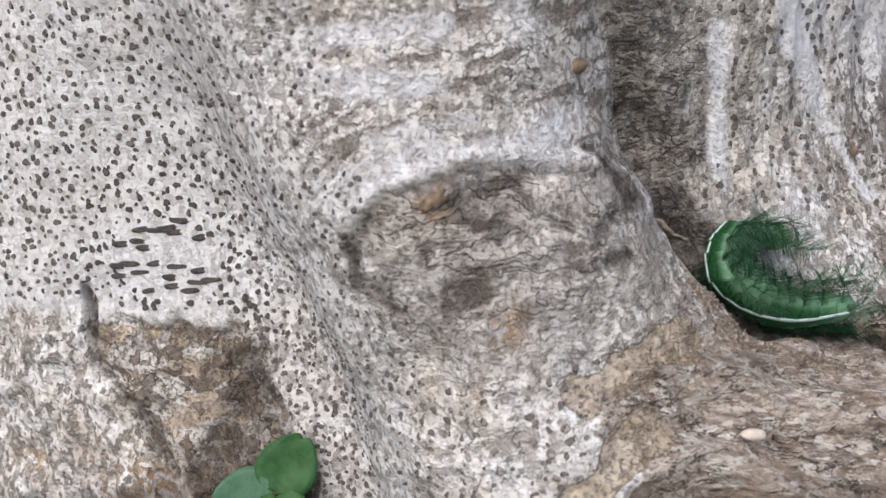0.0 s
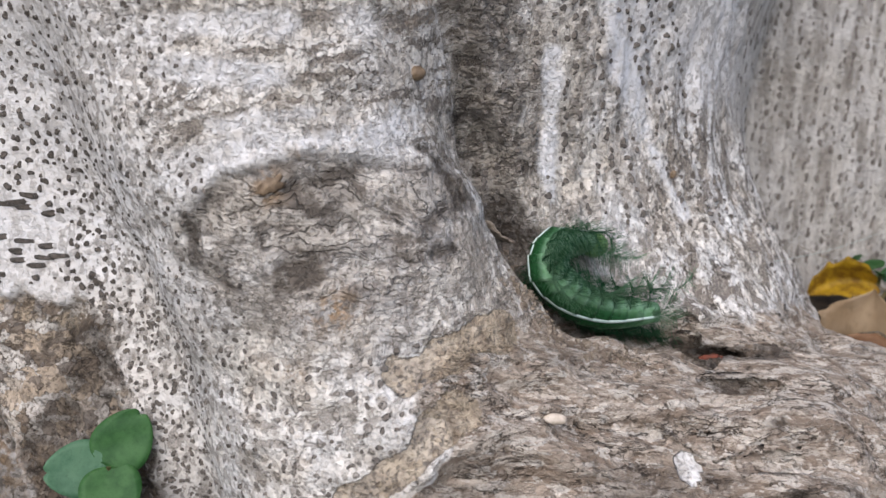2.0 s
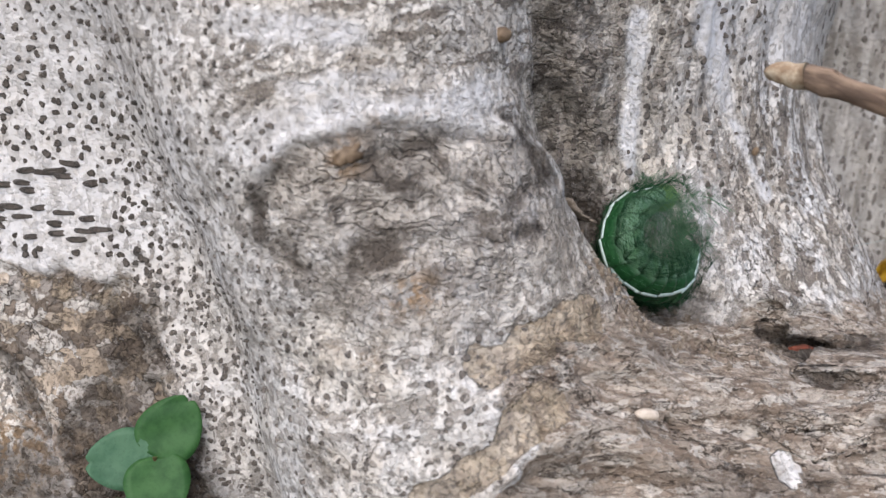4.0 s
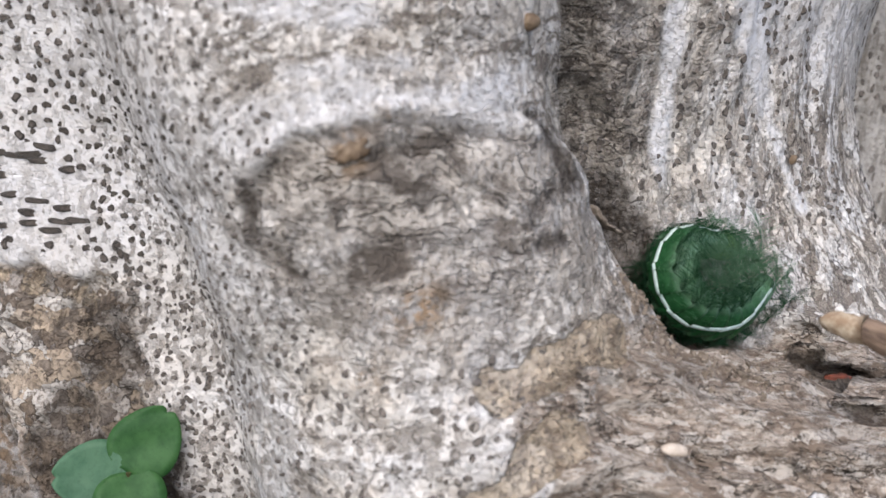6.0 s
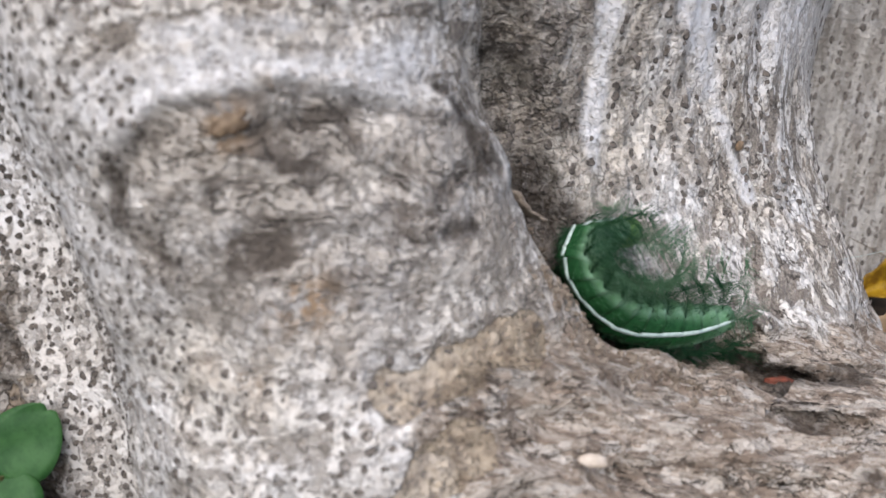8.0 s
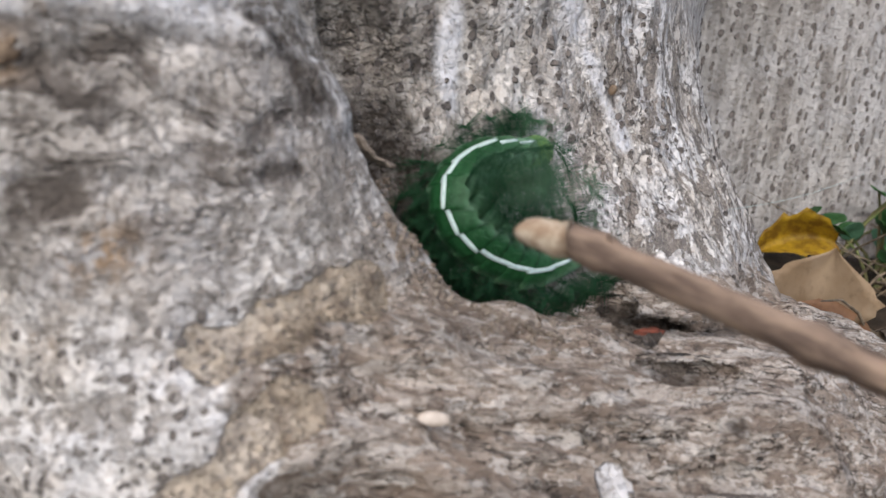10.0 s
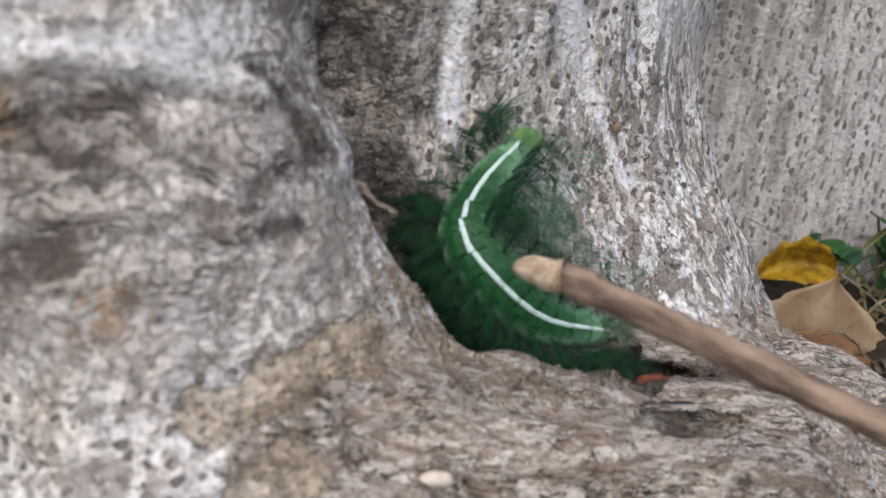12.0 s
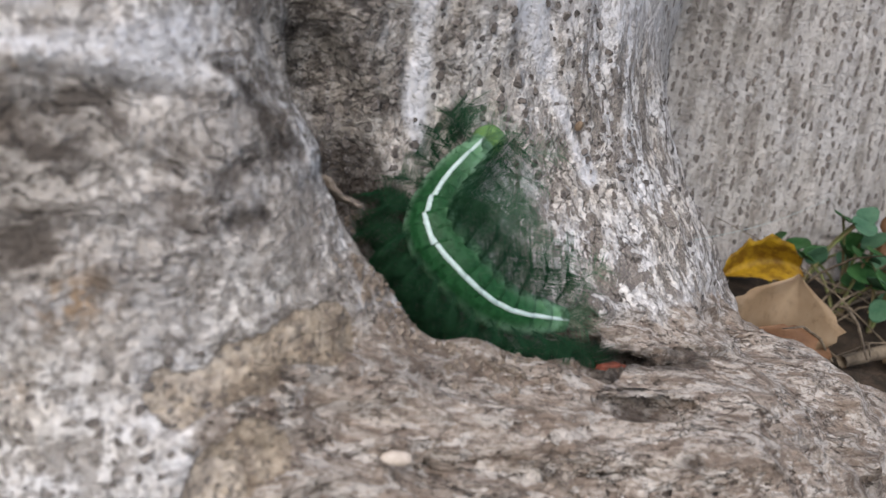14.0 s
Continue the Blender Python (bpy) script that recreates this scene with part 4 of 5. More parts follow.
# ---- the stick ----
def make_stick():
    stick = new("stick")
    tagged(stick, "thin brown twig with a broken pale tip", "stick")
    rng = random.Random(4)
    xs = [0.006 + 0.002 * i for i in range(88)]
    pts = [(x, 0.0006 * math.sin(31 * x) + 0.0012 * x, 0.0009 * math.sin(23 * x + 1)) for x in xs]
    nodes = (0.0095, 0.034, 0.061, 0.092, 0.128)
    rad = [0.0019 + 0.0027 * x + sum(0.0005 * math.exp(-((x - q) / 0.0016) ** 2) - 0.00022 * math.exp(-((x - q - 0.0035) / 0.0012) ** 2) for q in nodes) + rng.uniform(-0.00006, 0.00006) for x in xs]
    vs, fs = tube(pts, rad, 22, 0.035, 3)
    ridge = [rng.uniform(-0.05, 0.05) for _ in range(22)]
    vs = [Vector(pts[n // 22]) + (q - Vector(pts[n // 22])) * (1 + ridge[n % 22]) if n < 22 * len(pts) else q for n, q in enumerate(vs)]
    part("shaft", grid_mesh("shaft", vs, fs, TWIG), stick)
    tip = [(0.0000, 0, 0), (0.0004, 0, 0), (0.0012, 0, 0), (0.0024, 0.0001, 0), (0.0036, 0.0001, 0.0001), (0.0050, 0.0002, 0.0002), (0.0064, pts[0][1], pts[0][2])]
    vs, fs = tube(tip, [0.0008, 0.0014, 0.0017, 0.0019, 0.0020, 0.0021, 0.00215], 18, 0.10, 8)
    vs = [q + Vector((max(0.0, 0.6 * q.z + 0.0004) * max(0.0, 1 - q.x / 0.005), 0, 0)) for q in vs]
    part("broken_tip", grid_mesh("broken_tip", vs, fs, CUTWOOD), stick, "pale splintered tip without bark")
    for x, a in ((0.0100, 1.9), (0.0545, 1.2), (0.0925, 4.4)):
        way = Vector((0.5, math.cos(a), math.sin(a))).normalized()
        foot = Vector((x, 0.0, 0.0)) + Vector((0, math.cos(a), math.sin(a))) * (0.0017 + 0.0027 * x)
        part("bud_scar", grid_mesh("bud_scar", *tube([foot, foot + way * 0.0008, foot + way * 0.0014], [0.0012, 0.0009, 0.0004], 10, 0.12, 9), TWIG), stick)
    return stick


STICK = make_stick()


# ---- plants and litter ----
def leaf_mesh(name, length, width, material, fold=0.2, curl=0.0, notch=0.0, blunt=1.0, point=0.6, twist=0.0, seed=0, thick=0.00022, ragged=0.0):
    """A leaf along +x from its stalk, with thickness, a fold along the midrib and a curl along its length."""
    rng = np.random.default_rng(seed)
    n, m = 16, 9
    top = []
    for i in range(n + 1):
        u = i / n
        half = width / 2 * math.sin(math.pi * (0.02 + 0.96 * u) ** blunt) ** point * (1 + ragged * rng.uniform(-1, 1))
        for j in range(m):
            v = 2 * j / (m - 1) - 1
            x = length * (u - notch * (1 - abs(v)) ** 2 * u ** 6 + notch * 0.5 * u ** 5 * (1 - (abs(v) - 0.5) ** 2))
            ang = curl * u
            r = length / curl if abs(curl) > 1e-3 else 0
            xx, zz = (r * math.sin(ang) * x / max(1e-6, length * u), r * (1 - math.cos(ang))) if r and u > 0 else (x, 0.0)
            y = half * v
            z = zz + fold * abs(y) + 0.03 * length * math.sin(9 * u + 4 * v + seed) * 0.5
            c, s = math.cos(twist * u), math.sin(twist * u)
            top.append(Vector((xx, y * c - z * s, y * s + z * c)))
    vs = top + [p - Vector((0, 0, thick)) for p in top]
    k = len(top)
    fs = []
    for i in range(n):
        for j in range(m - 1):
            a, b, c, d = i * m + j, (i + 1) * m + j, (i + 1) * m + j + 1, i * m + j + 1
            fs.append((a, b, c, d))
            fs.append((k + d, k + c, k + b, k + a))
        for j in (0, m - 1):
            a, b = i * m + j, (i + 1) * m + j
            fs.append((a, k + a, k + b, b) if j == 0 else (b, k + b, k + a, a))
    for i in (0, n):
        for j in range(m - 1):
            a, b = i * m + j, i * m + j + 1
            fs.append((b, k + b, k + a, a) if i == 0 else (a, k + a, k + b, b))
    return grid_mesh(name, vs, fs, material)


def aim(at, along, face):
    """A pose at a place, with +x along a way and +z towards a face."""
    x = Vector(along).normalized()
    z = Vector(face)
    z = (z - x * z.dot(x)).normalized()
    m = Matrix((x, z.cross(x), z)).transposed().to_4x4()
    m.translation = at
    return m


def make_clover():
    plant = new("clover")
    plant.location = (-0.034, 0.150, 0.0)
    tagged(plant, "small green clover plant growing beside the root", "plant")
    inv = Matrix.Translation(-plant.location)
    joint = Vector((-0.0330, 0.1640, 0.0277))
    low = Vector((-0.0355, 0.1570, 0.0098))
    for base, leaves in ((joint, (((0.42, 0.35, 0.75), 0.0108, CLOVER, 1), ((-0.85, -0.10, -0.10), 0.0103, CLOVER_BLUE, 2), ((0.25, -0.45, -0.70), 0.0106, CLOVER, 3))),
                         (low, (((-0.15, 0.35, 0.60), 0.0105, CLOVER_BLUE, 4), ((-0.8, -0.3, -0.1), 0.0105, CLOVER, 5), ((0.7, -0.5, -0.2), 0.0105, CLOVER, 6)))):
        for way, size, mat, seed in leaves:
            me = leaf_mesh("leaflet", size * 1.12, size * 1.12, mat, 0.10, 0.22, 0.05, 0.72, 0.5, 0.0, seed)
            part("leaflet", me, plant, "", inv @ aim(base, way, (0.12, -0.85, 0.42)))
        foot = Vector((base.x - 0.002, base.y + 0.003, -0.002))
        pts = [foot.lerp(base, t) + Vector((0.0015 * math.sin(3 * t), 0, 0)) for t in (0, 0.25, 0.5, 0.75, 1)]
        part("stalk", grid_mesh("stalk", *tube([inv @ p for p in pts], [0.0005] * 5, 8), STEM), plant)


def rest_leaf(name, at, along, face, label, **shape):
    ob = new(name, leaf_mesh(name, **shape))
    ob.matrix_world = aim(at, along, face)
    tagged(ob, label, "leaf")
    return ob


def make_litter():
    rest_leaf("dry_leaf", (0.1590, 0.2225, 0.0400), (0.22, 0.18, 0.9), (-0.45, -0.8, 0.3), "folded tan dry leaf lying on the soil",
              length=0.0235, width=0.025, material=DRYLEAF, fold=0.95, curl=0.5, blunt=0.9, point=1.6, seed=3, ragged=0.10)
    rest_leaf("dry_leaf", (0.1480, 0.2170, 0.0475), (0.85, 0.0, -0.30), (-0.2, -0.8, 0.5), "curled reddish brown dry leaf against the root",
              length=0.020, width=0.012, material=DRYLEAF_DARK, fold=0.5, curl=0.9, seed=7, ragged=0.05)
    rest_leaf("yellow_leaf", (0.1505, 0.2375, 0.0575), (0.85, 0.22, 0.40), (-0.1, -0.7, 0.6), "curled bright yellow fallen leaf on the soil",
              length=0.020, width=0.0125, material=YELLOWLEAF, fold=1.3, curl=1.1, point=0.7, twist=0.9, seed=11, ragged=0.14)
    rest_leaf("dry_leaf", (0.206, 0.238, 0.056), (0.3, 0.2, 0.75), (-0.8, -0.5, 0.2), "brown dry leaf standing among weeds",
              length=0.034, width=0.020, material=DRYLEAF_DARK, fold=0.4, curl=0.5, seed=13, ragged=0.08)
    rest_leaf("dry_leaf", (0.186, 0.2160, 0.0445), (0.8, -0.2, 0.1), (-0.2, -0.3, 0.9), "pale brown dry leaf lying on the soil",
              length=0.028, width=0.018, material=DRYLEAF, fold=0.3, curl=0.5, seed=17, ragged=0.06)
    rng = random.Random(21)
    spots = [(0.182, 0.252), (0.196, 0.250), (0.205, 0.243), (0.216, 0.252), (0.203, 0.228), (0.225, 0.238), (0.240, 0.250), (0.188, 0.240), (0.176, 0.246), (0.193, 0.232), (0.212, 0.236), (0.232, 0.228)]
    for x, y in spots:
        z = float(ground_height(np.array([[x, y, 0.0]]))[0])
        weed = new("weed")
        weed.location = (x, y, z)
        tagged(weed, "low weed with small round bluish green leaves", "plant", "weeds behind the root")
        for k in range(rng.randint(4, 6)):
            tip = Vector((rng.uniform(-0.014, 0.014), rng.uniform(-0.010, 0.004), rng.uniform(0.004, 0.024)))
            pts = [Vector((0, 0, -0.002)).lerp(tip, t) + Vector((0, 0, 0.003 * math.sin(math.pi * t))) for t in (0, 0.33, 0.66, 1)]
            part("stalk", grid_mesh("stalk", *tube(pts, [0.0005, 0.00045, 0.0004, 0.00035], 6), STEM), weed)
            me = leaf_mesh("leaf", rng.uniform(0.006, 0.009), rng.uniform(0.005, 0.008), CLOVER_BLUE if k % 2 else CLOVER, 0.15, 0.4, 0.0, 0.7, 0.6, 0.0, k)
            part("leaf", me, weed, "", aim(tip, (rng.uniform(-1, 1), rng.uniform(-1, 0.3), rng.uniform(-0.3, 0.4)), (rng.uniform(-0.4, 0.2), -0.7, 0.8)))
    vs, fs = [], []
    for k in range(55):
        x, y = rng.uniform(0.165, 0.28), rng.uniform(0.205, 0.258)
        z = float(ground_height(np.array([[x, y, 0.0]]))[0]) + rng.uniform(0.0, 0.006)
        a, lean, size = rng.uniform(0, 6.28), rng.uniform(-0.1, 0.6), rng.uniform(0.015, 0.05)
        way = Vector((math.cos(a), math.sin(a), lean))
        pts = [Vector((x, y, z)) + way * (size * t) + Vector((0, 0, 0.004 * math.sin(3 * t))) for t in (0, 0.33, 0.66, 1)]
        r = rng.uniform(0.0002, 0.0006)
        v, f = tube(pts, [r, r, r * 0.8, r * 0.4], 5, 0.1, k)
        fs += [tuple(i + len(vs) for i in q) for q in f]
        vs += v
    tagged(new("dry_straw", grid_mesh("dry_straw", vs, fs, STRAW)), "thin dry straws and stems lying on the soil", "straw", kind="stuff")
    twig = new("fallen_twig", grid_mesh("fallen_twig", *tube([(0.172, 0.2130, 0.0445), (0.188, 0.2165, 0.0475), (0.205, 0.223, 0.051), (0.225, 0.230, 0.053)], [0.0016, 0.0018, 0.0017, 0.0015], 8, 0.06, 5), STRAW))
    tagged(twig, "short grey dead twig on the soil", "twig")
    vs, fs = [], []
    for k in range(260):
        x, y = rng.uniform(-0.11, -0.01), rng.uniform(0.11, 0.18)
        s = rng.uniform(0.0012, 0.0035)
        z = float(ground_height(np.array([[x, y, 0.0]]))[0])
        n = len(vs)
        ring = [Vector((x + s * math.cos(t) * rng.uniform(0.6, 1.2), y + s * math.sin(t) * rng.uniform(0.6, 1.2), z + rng.uniform(0, 0.4) * s)) for t in (0, 1.05, 2.1, 3.15, 4.2, 5.25)]
        vs += ring + [Vector((x, y, z + s * rng.uniform(0.4, 0.9))), Vector((x, y, z - s))]
        fs += [(n + i, n + (i + 1) % 6, n + 6) for i in range(6)] + [(n + (i + 1) % 6, n + i, n + 7) for i in range(6)]
    tagged(new("soil_crumbs", grid_mesh("soil_crumbs", vs, fs, SOIL, False)), "loose dark crumbs of soil", "soil", kind="stuff")


def stick_on(name, at, along, size, material, label, category, seed=1, lift=0.0003, rough=0.12):
    """A small thing that sits on the bark."""
    p, g = onto_tree([at], lift)
    me = pebble(seed, *size, rough)
    me.materials.append(material)
    ob = new(name, me)
    ob.matrix_world = aim(p[0], along, g[0])
    return tagged(ob, label, category)


def wart_mesh(seed, long):
    """A low corky wart with a worn crown, about a millimetre across, lying in the plane of x and y."""
    rng = random.Random(seed)
    n = 14
    turn = rng.uniform(0, 6.28)
    wob = [0.92 + 0.22 * math.sin(2 * a + turn) + 0.12 * math.sin(3 * a + 2 * turn) + rng.uniform(-0.16, 0.16) for a in (6.2832 * k / n for k in range(n))]
    levels = ((1.05, -0.35, 0.0), (0.92, 0.20, 0.0), (0.66, 0.42, 0.35), (0.32, 0.26, 1.0))
    blunt = 0.55 if long > 2 else 1.0
    vs = [Vector((long * (1 if long > 2 else w) * r * math.copysign(abs(math.cos(6.2832 * k / n)) ** blunt, math.cos(6.2832 * k / n)), w * r * math.sin(6.2832 * k / n), h + rng.uniform(-0.05, 0.05))) for r, h, _ in levels for k, w in enumerate(wob)]
    vs.append(Vector((0, 0, 0.16)))
    fs = [(i * n + k, i * n + (k + 1) % n, (i + 1) * n + (k + 1) % n, (i + 1) * n + k) for i in (0, 1, 2) for k in range(n)]
    fs += [(3 * n + k, 3 * n + (k + 1) % n, 4 * n) for k in range(n)]
    return crowned(grid_mesh("wart", vs, fs, WART), [c for *_, c in levels for k in range(n)] + [1.0])


def crowned(me, values):
    """Marks how far up its crown each place of a wart lies."""
    me.attributes.new("crown", "FLOAT", "POINT").data.foreach_set("value", values)
    return me


def make_warts():
    """Corky warts: in loose rows on the stem, long ones where the skin is smooth, in chains down the flank and the far stem."""
    trunk, rear = (next(o for o in TREE.children if o.name == k) for k in ("trunk", "rear_stem"))
    buttress = next(o for o in TREE.children if o.name == "buttress")
    rng = random.Random(12)
    dots, dashes = [wart_mesh(k, 1.1) for k in range(8)], [wart_mesh(20 + k, 3.4) for k in range(4)]
    spots = []
    for row in range(42):
        z = 0.056 + 0.0023 * row
        for k in range(44):
            x = -0.095 + 0.0021 * k + rng.uniform(-0.0010, 0.0010) + 0.00125 * (row % 2)
            zz = z + rng.uniform(-0.0010, 0.0010)
            near = ((x + 0.056) / 0.012) ** 2 + ((zz - 0.0715) / 0.0085) ** 2 < 1
            if x > -0.012 - 0.30 * (zz - 0.09) or zz > 0.150 or (zz < 0.061 and x < -0.040) or rng.random() < (0.66 if near else 0.08):
                continue
            spots.append((x, 0.165, zz, near, rng.uniform(0.00062, 0.00080) if near else rng.uniform(0.00032, 0.00088) * (1 - 0.25 * (x > -0.035)), trunk))
    for row in range(24):
        for k in range(24):
            x, zz = -0.040 + 0.0014 * row + rng.uniform(-0.001, 0.001), 0.020 + 0.0018 * k + rng.uniform(-0.0009, 0.0009)
            if rng.random() < 0.3 or x > -0.012 or x < -0.042 + 0.35 * (0.060 - zz):
                continue
            spots.append((x, 0.165, zz, False, rng.uniform(0.00030, 0.00075), trunk))
    for row in range(17):
        x0 = 0.038 + 0.0034 * row
        slope = 0.08 + 0.42 * min(1, max(0, (x0 - 0.052) / 0.022))
        for k in range(40):
            zz = 0.082 + 0.0018 * k + rng.uniform(-0.0006, 0.0006)
            x = x0 - slope * (zz - 0.105) + rng.uniform(-0.0006, 0.0006)
            if rng.random() < 0.28 or not 0.036 < x < 0.108:
                continue
            q = np.array([[x, 0.0, zz]])
            if max(stripe(q, 0.0510, 0.117, 0.0535, 0.087, 0.0015)[0], stripe(q, 0.063, 0.127, 0.0765, 0.1025, 0.0028)[0], stripe(q, 0.0785, 0.099, 0.0885, 0.084, 0.0012)[0]) > 0.3 and rng.random() < 0.9:
                continue
            spots.append((x, 0.18, zz, False, rng.uniform(0.0004, 0.00095), trunk))
    for row in range(32):
        for k in range(62):
            if rng.random() < 0.38:
                continue
            zz = 0.062 + 0.0026 * k + rng.uniform(-0.0009, 0.0009)
            spots.append((0.112 + 0.0036 * row + rng.uniform(-0.0009, 0.0009), 0.25, zz, False, rng.uniform(0.00035, 0.00085), rear))
    for row in range(15):
        for k in range(19):
            x = -0.012 + 0.0026 * k + rng.uniform(-0.0008, 0.0008)
            zz = 0.024 + 0.0025 * row + 0.22 * (x - 0.01) + rng.uniform(-0.0006, 0.0006)
            if rng.random() < 0.35 or zz > 0.0605 + 0.25 * x or zz < 0.018 or x > 0.031 - 0.75 * (0.06 - zz):
                continue
            spots.append((x, 0.13, zz, False, rng.uniform(0.00035, 0.0008), buttress))
    at, out = onto_bark([q[:3] for q in spots])
    rest = {trunk: ([], [], []), rear: ([], [], []), buttress: ([], [], [])}
    count = {trunk: 0, rear: 0}
    for (x, y, z, near, r, holder), p, n in zip(spots, at, out):
        if p.y > 0.32:
            continue
        me = rng.choice(dashes if near else dots)
        m = aim(p - Vector((0, 0.30, 0)), (0.1, 0, 1), n) @ Matrix.Diagonal((1.7 * r, r, 0.6 * r, 1)) if holder is rear else aim(p - Vector((0, 0.30, 0)), (1, rng.uniform(-0.3, 0.3), rng.uniform(-0.15, 0.15)) if near or rng.random() < 0.5 else (rng.uniform(-1, 1), 0, 1), n) @ Matrix.Diagonal((r, r, (0.7 if holder is not buttress else 0.35) * r, 1))
        if holder is trunk and -0.075 < x < -0.026 and count[holder] < 290:
            count[holder] += 1
            ob = new("wart", me)
            ob.parent, ob.matrix_local = holder, m
        else:
            vs, fs, tops = rest[holder]
            tops += [a.value for a in me.attributes["crown"].data]
            fs += [tuple(i + len(vs) for i in f.vertices) for f in me.polygons]
            vs += [m @ w.co for w in me.vertices]
    for holder, (vs, fs, tops) in rest.items():
        tagged(part("wart_crust", crowned(grid_mesh("wart_crust", vs, fs, WART), tops), holder), kind="stuff")


make_clover()
make_litter()
make_warts()
stick_on("seed", (0.0499, 0.1374, 0.0501), (1, 0.1, -0.08), (0.0022, 0.0010, 0.0007), SEED, "small pale oval seed stuck on the brown root", "seed", 1, 0.0006)
stick_on("resin_drop", (0.0207, 0.1508, 0.1089), (1, 0.3, 0.2), (0.0017, 0.0013, 0.0012), RESIN, "small brown resin bead on the bark", "resin", 2)
stick_on("resin_drop", (-0.0015, 0.136, 0.0885), (1, 0.1, 0.6), (0.0021, 0.0013, 0.0005), RESIN, "flat tan resin crust on the knot", "resin", 3, 0.0, 0.6)
stick_on("resin_drop", (0.0850, 0.185, 0.0930), (0.3, 0, 1), (0.0010, 0.0007, 0.0007), RESIN, "tiny amber resin bead on the stem", "resin", 4)
stick_on("red_shard", (0.0872, 0.1605, 0.0568), (1, 0.1, 0.1), (0.0027, 0.0009, 0.0008), RED, "rusty red fragment wedged in the root crease", "fragment", 5, -0.0002, 0.6)


def make_crumbs():
    """Crumbled bark along the rim of the crevice."""
    rng = random.Random(31)
    rim = [(0.0430, 0.0734), (0.0470, 0.0685), (0.0526, 0.0634), (0.0614, 0.0598), (0.0724, 0.0582)]
    spots = []
    for k in range(190):
        t = rng.uniform(0, len(rim) - 1.001)
        (x0, z0), (x1, z1) = rim[int(t)], rim[int(t) + 1]
        f = t - int(t)
        spots.append((x0 + f * (x1 - x0) + rng.gauss(0, 0.0012), 0.1, z0 + f * (z1 - z0) + rng.gauss(0.0002, 0.0012)))
    at, out = onto_bark(spots)
    vs, fs = [], []
    for p, n in zip(at, out):
        r = rng.uniform(0.0003, 0.0010)
        me = [Vector((rng.uniform(0.6, 1.3) * x, rng.uniform(0.5, 1.1) * y, rng.uniform(0.5, 1.0) * z)) for x, y, z in ((1, 0, 0), (-1, 0, 0), (0, 1, 0), (0, -1, 0), (0, 0, 1), (0, 0, -1))]
        m = aim(p, (rng.uniform(-1, 1), rng.uniform(-1, 1), rng.uniform(-1, 1)), n)
        k = len(vs)
        vs += [m @ (q * r) for q in me]
        fs += [(k + i, k + j, k + h) for i, j, h in ((0, 2, 4), (2, 1, 4), (1, 3, 4), (3, 0, 4), (2, 0, 5), (1, 2, 5), (3, 1, 5), (0, 3, 5))]
    tagged(new("bark_crumbs", grid_mesh("bark_crumbs", vs, fs, CORK, False)), "crumbled brown bark along the crevice", "bark", kind="stuff")


make_crumbs()
p, g = onto_tree([(0.0400, 0.1600, 0.0790)], 0.0012)
scale = new("bark_scale", leaf_mesh("bark_scale", 0.0085, 0.0055, CORK, 0.25, 1.1, 0.0, 0.9, 0.5, 0.6, 5, 0.0005, 0.18))
scale.matrix_world = aim(Vector(p[0]) + Vector((-0.003, 0, 0.003)), (0.5, 0.2, -0.9), g[0])
tagged(scale, "curled brown bark scale in the crevice", "bark")
for n, (at, r) in enumerate((((0.0330, 0.158, 0.1299), 0.0054), ((0.0490, 0.1668, 0.1316), 0.0036), ((0.0622, 0.1725, 0.1347), 0.0032))):
    stick_on("branch_scar", at, (1, 0.2, 0.3), (r, r * 1.05, 0.0011), CORK, "round corky scar of a shed twig", "bark scar", 8 + n, 0.0002, 0.45)


thread = new("silk_thread", grid_mesh("silk_thread", *tube([Vector((0.1125, 0.1925, 0.0727)).lerp(Vector((0.180, 0.243, 0.0800)), k / 12) - Vector((0, 0, 0.0016 * math.sin(math.pi * k / 12))) for k in range(13)], [0.00005] * 13, 5), STRIPE))
tagged(thread, "thin white silk thread from stem to root", "thread")


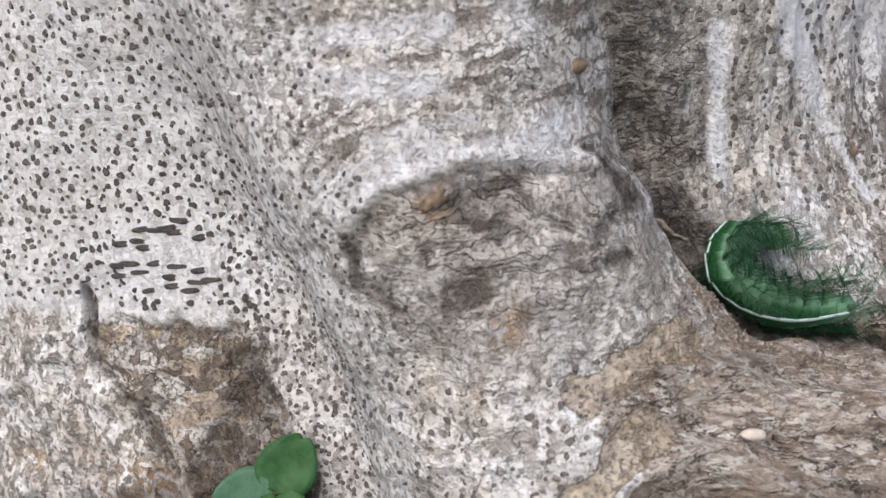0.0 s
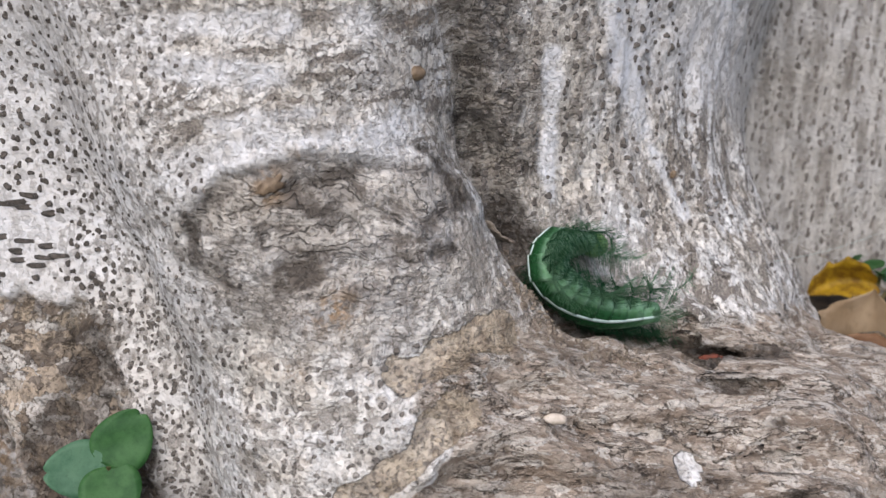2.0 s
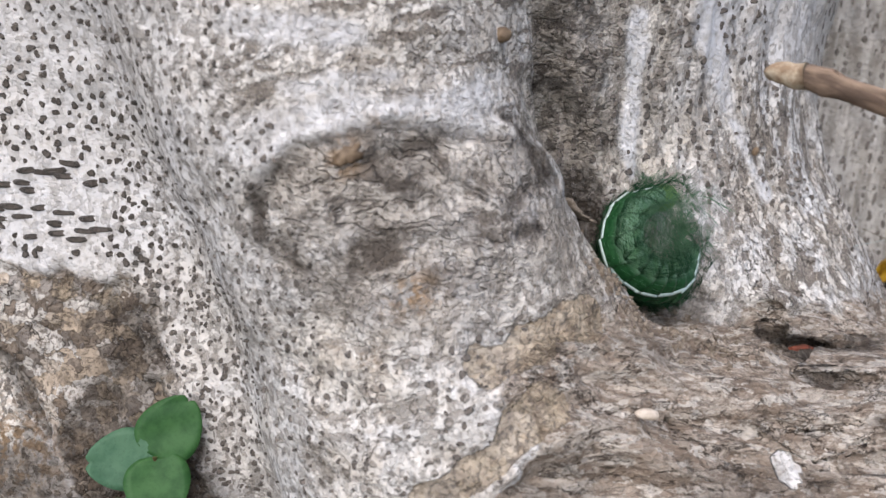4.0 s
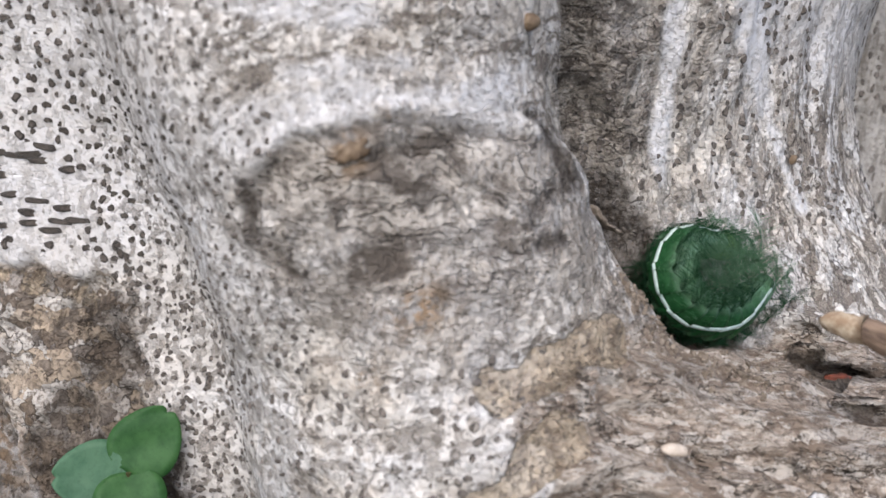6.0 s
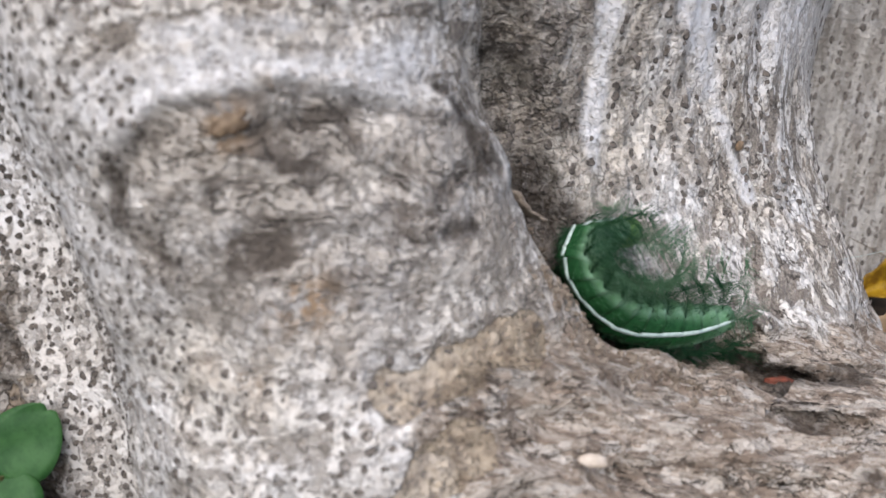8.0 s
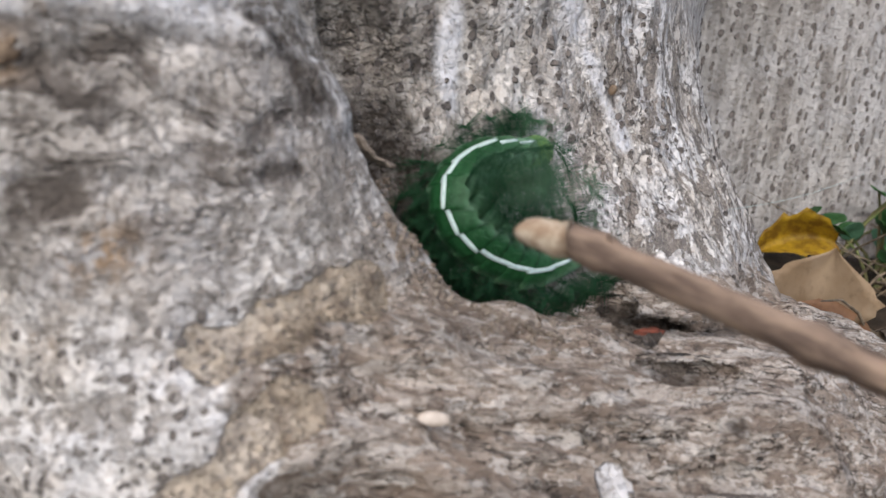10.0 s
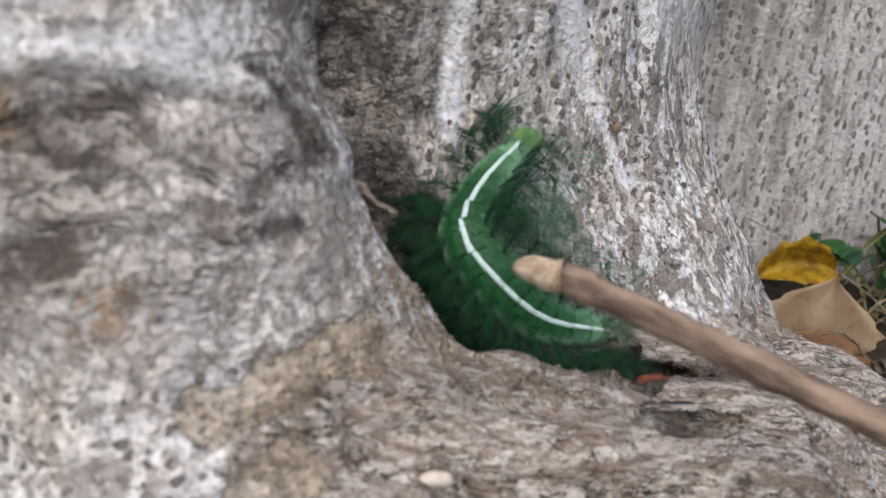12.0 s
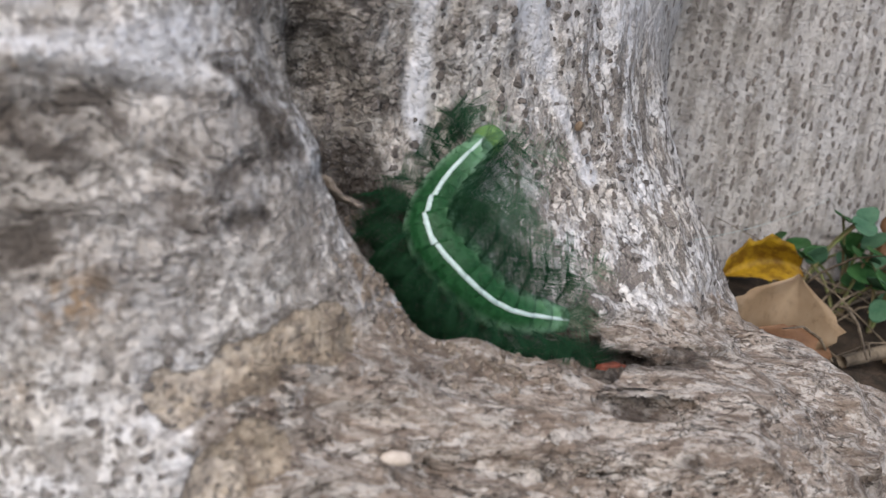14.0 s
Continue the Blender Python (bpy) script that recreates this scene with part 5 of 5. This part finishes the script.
def motions():
    """Keys the twig that prods and the caterpillar that curls and settles."""
    rows = [
        (0.0, 0.1700, 0.1100, 0.0700, -41.0, 15.0), (2.3, 0.1500, 0.1150, 0.0640, -41.0, 15.0),
        (2.7, 0.0911, 0.1400, 0.0662, -41.0, 17.0), (2.8, 0.0843, 0.1400, 0.0692, -41.0, 15.5), (3.0, 0.0807, 0.1460, 0.0819, -40.0, 15.5),
        (3.2, 0.0612, 0.1480, 0.0807, -36.6, 13.4), (3.3, 0.0557, 0.1485, 0.0855, -33.5, 13.0), (3.4, 0.0513, 0.1490, 0.0857, -31.0, 12.6), (3.5, 0.0491, 0.1490, 0.0865, -30.5, 12.0), (3.6, 0.0505, 0.1490, 0.0918, -30.0, 11.0),
        (3.7, 0.0524, 0.1480, 0.0994, -32.7, 14.0), (4.1, 0.0700, 0.1420, 0.1080, -40.0, 16.0), (4.8, 0.0980, 0.1360, 0.0950, -46.0, 15.0), (5.5, 0.0930, 0.1370, 0.0740, -46.2, 14.0),
        (5.9, 0.0746, 0.1400, 0.0709, -46.2, 13.9), (6.0, 0.0708, 0.1410, 0.0722, -46.0, 13.0), (6.15, 0.0632, 0.1420, 0.0730, -45.8, 12.3), (6.4, 0.0543, 0.1420, 0.0765, -45.8, 13.0),
        (6.5, 0.0530, 0.1410, 0.0713, -44.0, 11.0), (6.7, 0.0567, 0.1380, 0.0785, -47.4, 16.7), (6.9, 0.0621, 0.1380, 0.0986, -47.9, 21.5),
        (7.0, 0.0586, 0.1380, 0.0919, -48.6, 21.3), (7.15, 0.0540, 0.1380, 0.0905, -49.4, 21.1), (7.3, 0.0531, 0.1400, 0.0872, -50.0, 19.5), (7.5, 0.0650, 0.1380, 0.0959, -50.8, 22.0),
        (7.7, 0.0950, 0.1320, 0.0980, -51.0, 22.0), (8.3, 0.1250, 0.1320, 0.0930, -51.0, 22.0), (8.5, 0.1011, 0.1380, 0.0938, -51.0, 23.0),
        (8.6, 0.0889, 0.1380, 0.0950, -50.5, 23.0), (8.7, 0.0777, 0.1380, 0.0960, -51.0, 20.5), (9.1, 0.0600, 0.1360, 0.0880, -44.0, 16.0), (9.9, 0.0560, 0.1320, 0.0780, -32.0, 13.0),
        (10.5, 0.0500, 0.1270, 0.0740, -25.0, 12.5), (10.8, 0.0463, 0.1260, 0.0736, -24.0, 12.0), (11.0, 0.0377, 0.1220, 0.0724, -23.1, 13.0), (11.2, 0.0438, 0.1240, 0.0723, -24.0, 11.2),
        (11.4, 0.0531, 0.1380, 0.0746, -22.6, 16.5), (11.8, 0.0568, 0.1460, 0.0771, -22.0, 16.2), (12.0, 0.0582, 0.1460, 0.0767, -23.1, 15.2),
        (12.1, 0.0613, 0.1440, 0.0821, -26.0, 15.0), (12.2, 0.0645, 0.1420, 0.0933, -32.0, 16.2), (12.3, 0.0787, 0.1400, 0.1034, -42.0, 19.0),
        (12.4, 0.0970, 0.1380, 0.1157, -46.0, 21.0), (12.7, 0.1450, 0.1200, 0.1300, -48.0, 22.0), (14.0, 0.1700, 0.1100, 0.1250, -48.0, 22.0),
    ]
    walk(STICK, [(t, pose(x, y, z, 0, pitch, yaw)) for t, x, y, z, yaw, pitch in rows])
    posed = [(t, ring_poses(state)) for t, state in CRAWL]
    for r, ring in enumerate(RINGS):
        walk(ring, [(t, made[r]) for t, made in posed])
    for spine, i, s, k, off in SPINES:
        walk(spine, [(t, spine_pose(i, s, k, off, state)) for t, state in CRAWL])


motions()
